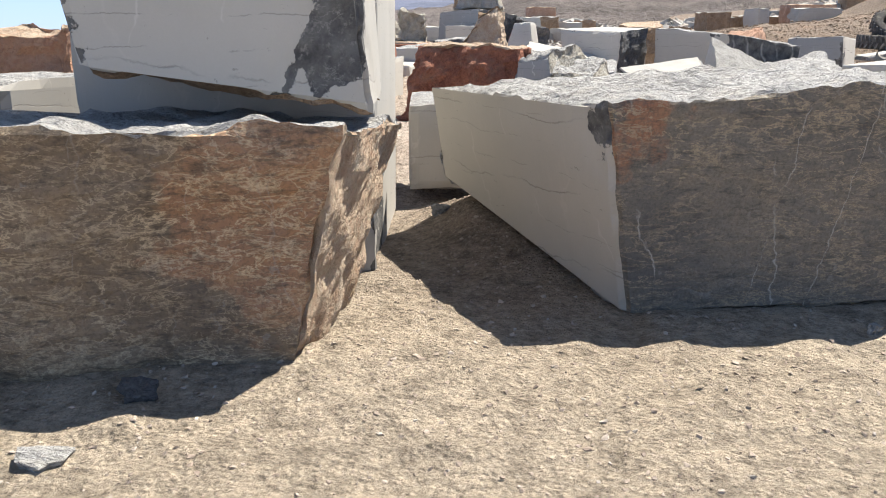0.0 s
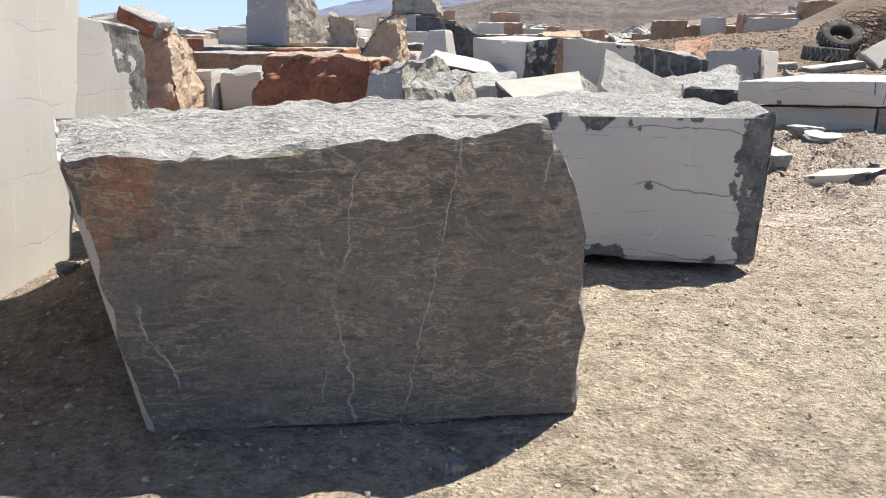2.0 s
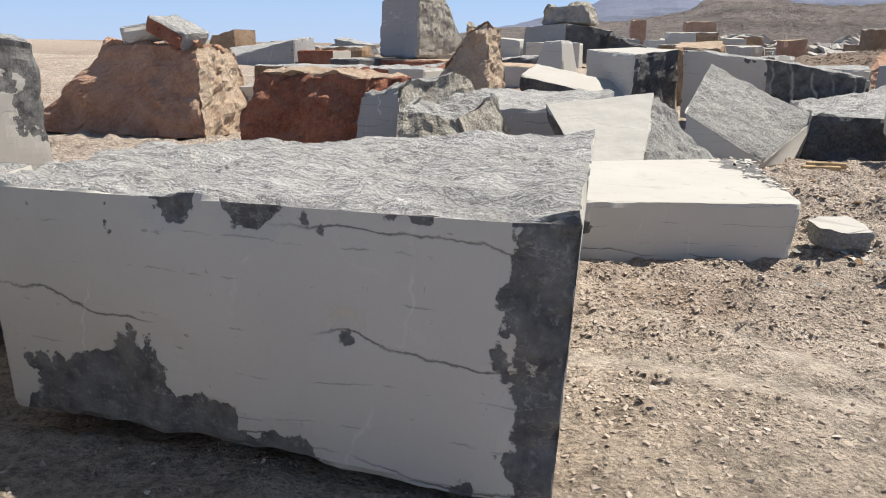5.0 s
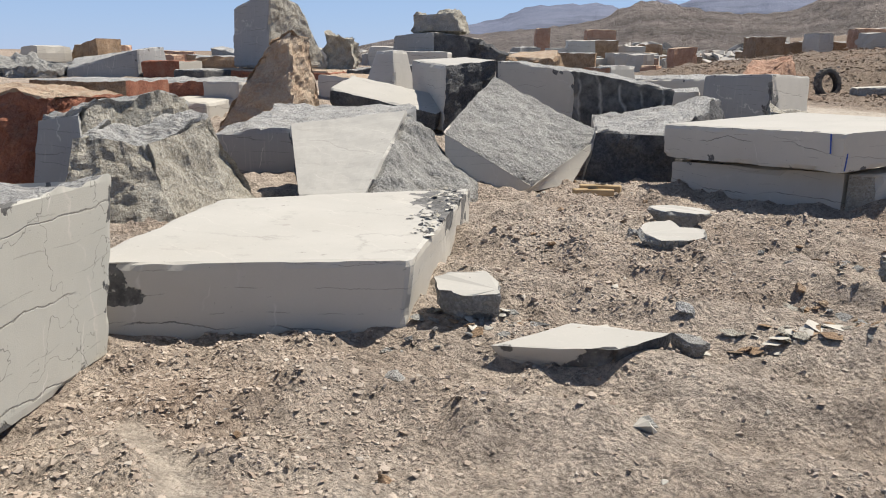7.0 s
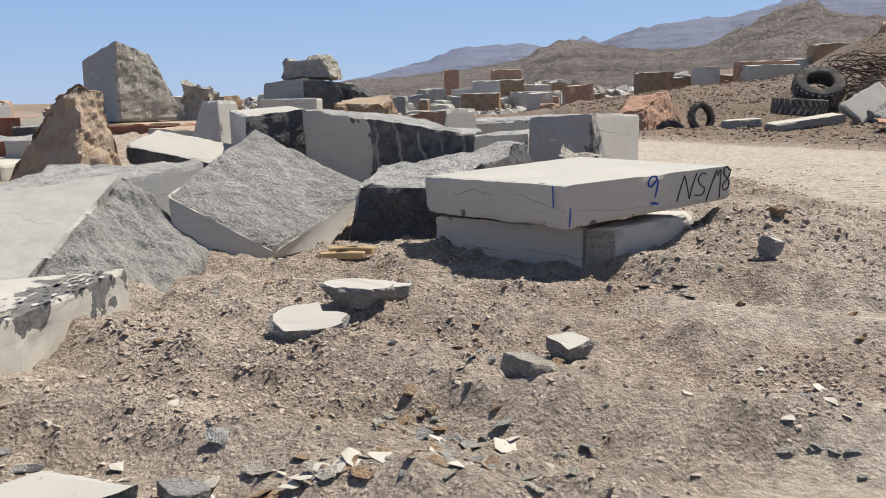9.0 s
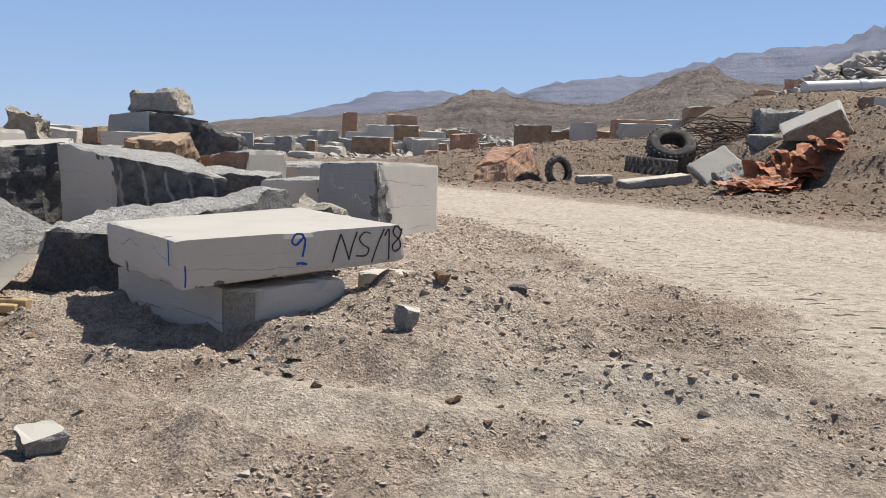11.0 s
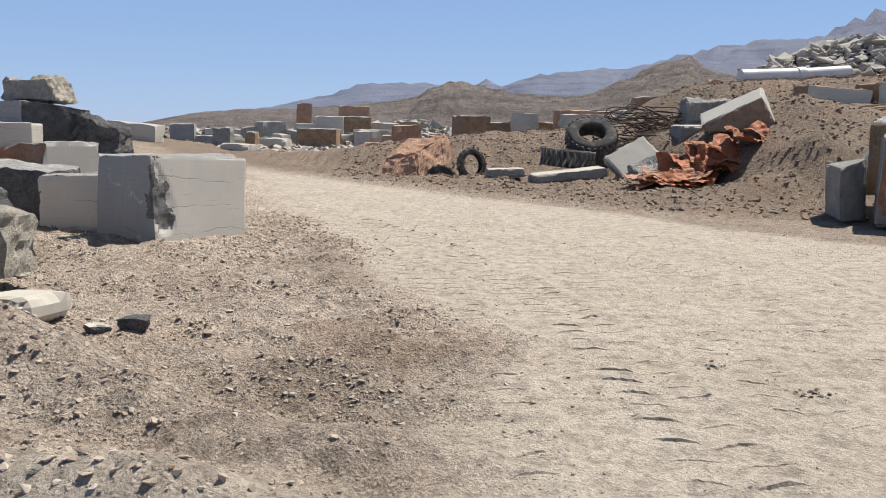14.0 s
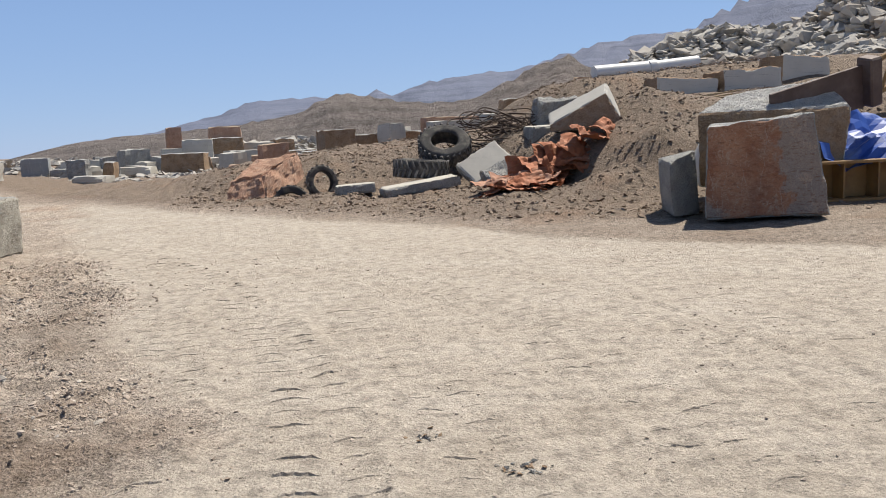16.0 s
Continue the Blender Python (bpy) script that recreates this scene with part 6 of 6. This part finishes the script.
for k in range(4):
    tagged(beam_box("timber_wedge", pose(7.05 + 0.09 * k, 16.25 + 0.1 * (k % 2), gz(7.1, 16.3) + 0.05 + 0.04 * (k % 2), 0, 0, 20 - 12 * k), (0.34, 0.1, 0.08), TIMBER, None), "short pale timber wedge under a tilted block", "timber wedge", "timber wedges")


# marks brushed by hand on the lettered slab
BLUEPAINT = plain_mat("blue_brushed_paint", (0.02, 0.08, 0.4), 0.6, 0, 0.2, 12)
BLACKPAINT = plain_mat("black_brushed_paint", (0.035, 0.035, 0.045), 0.6, 0, 0.2, 12)


def brushed(label, strokes, origin, along, up, width, mat):
    """One brushed character: strokes in metres along and up from its origin, laid as thin ribbons of paint."""
    a = Vector(along).normalized()
    n = a.cross(Vector(up)).normalized()
    u = n.cross(a)
    bm = bmesh.new()
    for line in strokes:
        p = [Vector((q[0], q[1])) for q in line]
        fine = []
        for i in range(len(p) - 1):
            b0, b1, b2, b3 = p[max(i - 1, 0)], p[i], p[i + 1], p[min(i + 2, len(p) - 1)]
            for k in range(5):
                t = k / 5
                fine.append(0.5 * (2 * b1 + (b2 - b0) * t + (2 * b0 - 5 * b1 + 4 * b2 - b3) * t * t + (3 * b1 - b0 - 3 * b2 + b3) * t ** 3))
        fine.append(p[-1])
        edge = []
        for i, q in enumerate(fine):
            d = (fine[min(i + 1, len(fine) - 1)] - fine[max(i - 1, 0)]).normalized()
            w = 0.5 * width * (0.8 + 0.35 * noise.noise(Vector((q.x * 40, q.y * 40, len(label)))))
            edge.append([q + Vector((-d.y, d.x)) * w, q - Vector((-d.y, d.x)) * w])
        place = lambda q, lift: bm.verts.new(Vector(origin) + a * q.x + u * q.y + n * lift - slab9.location)
        tops = [(place(l, 0.007), place(r, 0.007)) for l, r in edge]
        feet = [(place(l, 0.001), place(r, 0.001)) for l, r in edge]
        for i in range(len(edge) - 1):
            bm.faces.new((tops[i][0], tops[i][1], tops[i + 1][1], tops[i + 1][0]))
            for j in (0, 1):
                bm.faces.new((tops[i][j], tops[i + 1][j], feet[i + 1][j], feet[i][j]))
    bmesh.ops.recalc_face_normals(bm, faces=bm.faces)
    return part("painted_mark", bm, mat, slab9, label)


PA, PB = Vector(N_LOW[1]), Vector(N_LOW[2])
RA, RB = Vector(N_TOP[1]), Vector(N_TOP[2])
ALONG = RB - RA
UPS = (RA + RB) - (PA + PB)


def on_side(u, v):
    return (PA * (1 - u) + PB * u) * (1 - v) + (RA * (1 - u) + RB * u) * v


brushed("blue painted figure nine", [[(0.11, 0.13), (0.09, 0.17), (0.03, 0.17), (0.0, 0.11), (0.04, 0.08), (0.11, 0.14), (0.12, 0.08), (0.10, -0.03)]], on_side(0.46, 0.5), ALONG, UPS, 0.02, BLUEPAINT)
brushed("short blue painted bar", [[(0.03, 0.0), (0.07, 0.002), (0.13, -0.01)]], on_side(0.46, 0.27), ALONG, UPS, 0.026, BLUEPAINT)
brushed("black painted letter N", [[(0.0, 0.0), (0.035, 0.13), (0.075, 0.25)], [(0.075, 0.25), (0.12, 0.14), (0.165, 0.01)], [(0.165, 0.01), (0.19, 0.13), (0.235, 0.26)]], on_side(0.635, 0.2), ALONG, UPS, 0.013, BLACKPAINT)
brushed("black painted letter S", [[(0.14, 0.23), (0.08, 0.245), (0.03, 0.19), (0.07, 0.13), (0.13, 0.09), (0.10, 0.03), (0.0, 0.035)]], on_side(0.745, 0.2), ALONG, UPS, 0.013, BLACKPAINT)
brushed("black painted slash", [[(0.0, -0.06), (0.05, 0.09), (0.115, 0.24)]], on_side(0.825, 0.24), ALONG, UPS, 0.013, BLACKPAINT)
brushed("black painted figure one", [[(0.0, 0.17), (0.04, 0.23), (0.05, 0.1), (0.055, -0.06)]], on_side(0.885, 0.26), ALONG, UPS, 0.013, BLACKPAINT)
brushed("black painted figure eight", [[(0.09, 0.2), (0.03, 0.24), (0.01, 0.17), (0.08, 0.10), (0.09, 0.03), (0.03, 0.0), (0.01, 0.06), (0.08, 0.13), (0.1, 0.21)]], on_side(0.925, 0.3), ALONG, UPS, 0.015, BLACKPAINT)
brushed("blue painted tally stroke", [[(0.0, 0.0), (0.004, 0.08), (0.0, 0.18)]], on_side(0.015, 0.06), ALONG, UPS, 0.016, BLUEPAINT)
FA, FB = Vector(N_TOP[0]), Vector(N_TOP[1])
brushed("blue painted tally stroke", [[(0.01, -0.21), (0.004, -0.1), (0.0, -0.01)]], FA * 0.06 + FB * 0.94, FB - FA, (0, 0, 1), 0.018, BLUEPAINT)

# ---- clods and pebbles on the loose ground ----
def strewn(n, x0, x1, y0, y1, smin, smax, seed, keep):
    g = np.random.default_rng(seed)
    x, y = g.uniform(x0, x1, n), g.uniform(y0, y1, n)
    k = g.random(n) < keep(x, y)
    x, y = x[k], y[k]
    s = smin + (smax - smin) * g.random(len(x)) ** 3
    return np.stack([x, y, fine_lie(x, y)], 1), s


loose_keep = lambda x, y: np.clip(1.0 - 0.93 * np.maximum(road_mask(x, y), swept(x, y)), 0, 1) * (0.12 + 1.0 * step(turb(x, y, 0.8, 3, 15), 0.42, 0.62))
p1, s1 = strewn(78000, 4.3, 15.5, 6.6, 18.0, 0.008, 0.026, 31, loose_keep)
scatter("soil_clods", p1, s1, CLOD, "loose brown soil clods and pebbles", "gravel", 0.42, 32)
p1, s1 = strewn(36000, 4.3, 11.5, 6.6, 12.5, 0.007, 0.021, 51, loose_keep)
scatter("soil_crumbs", p1, s1, CLOD, "fine crumbs of loose beige soil", "gravel", 0.42, 52)
g3 = np.random.default_rng(18)
hx, hy = np.concatenate([11.3 + 0.75 * g3.normal(size=520), 6.15 + 0.5 * g3.normal(size=500)]), np.concatenate([15.0 + 0.5 * g3.normal(size=520), 12.2 + 0.8 * g3.normal(size=500)])
hk = ~((hx < 5.95) & (hy > 10.4))
hx, hy = hx[hk], hy[hk]
scatter("soil_lumps", np.stack([hx, hy, fine_lie(hx, hy)], 1), 0.010 + 0.032 * g3.random(len(hx)) ** 2.5, CLOD, "large brown soil lumps on a pushed-up heap", "soil", 0.35, 19)
p1, s1 = strewn(20000, 8.0, 15.8, 16.5, 27.0, 0.01, 0.04, 41, loose_keep)
scatter("soil_clods", p1, s1, CLOD, "brown soil clods beside a haul road", "gravel", 0.3, 42)
p1, s1 = strewn(22000, -3.0, 8.0, 2.0, 8.0, 0.004, 0.018, 33, lambda x, y: 0.8 + 0 * x)
scatter("gravel", p1, s1, CLOD, "fine grey and beige gravel on trodden soil", "gravel", 0.3, 34)
p1, s1 = strewn(9000, 11, 24, 12, 26, 0.005, 0.022, 37, lambda x, y: 0.3 + 0.7 * step(turb(x, y, 0.7, 3, 19), 0.5, 0.7))
scatter("gravel", p1, s1, CLOD, "scattered pebbles on a haul road", "gravel", 0.3, 38)
p1, s1 = strewn(28000, 12, 42, 26, 54, 0.02, 0.1, 35, lambda x, y: step(beyond_kerb(x, y), -0.6, 1.0))
scatter("soil_clods", p1, s1, SPOIL, "dark brown clods on a spoil bank", "gravel", 0.42, 36)
g2 = np.random.default_rng(8)
n2 = 260
hx, hy = 13.1 + 0.5 * g2.normal(size=n2), 13.65 + 0.32 * g2.normal(size=n2)
scatter("gravel_heap", np.stack([hx, hy, fine_lie(hx, hy)], 1), 0.008 + 0.035 * g2.random(n2) ** 3, CLOD, "small heap of pale crushed gravel", "gravel", 0.3, 9)
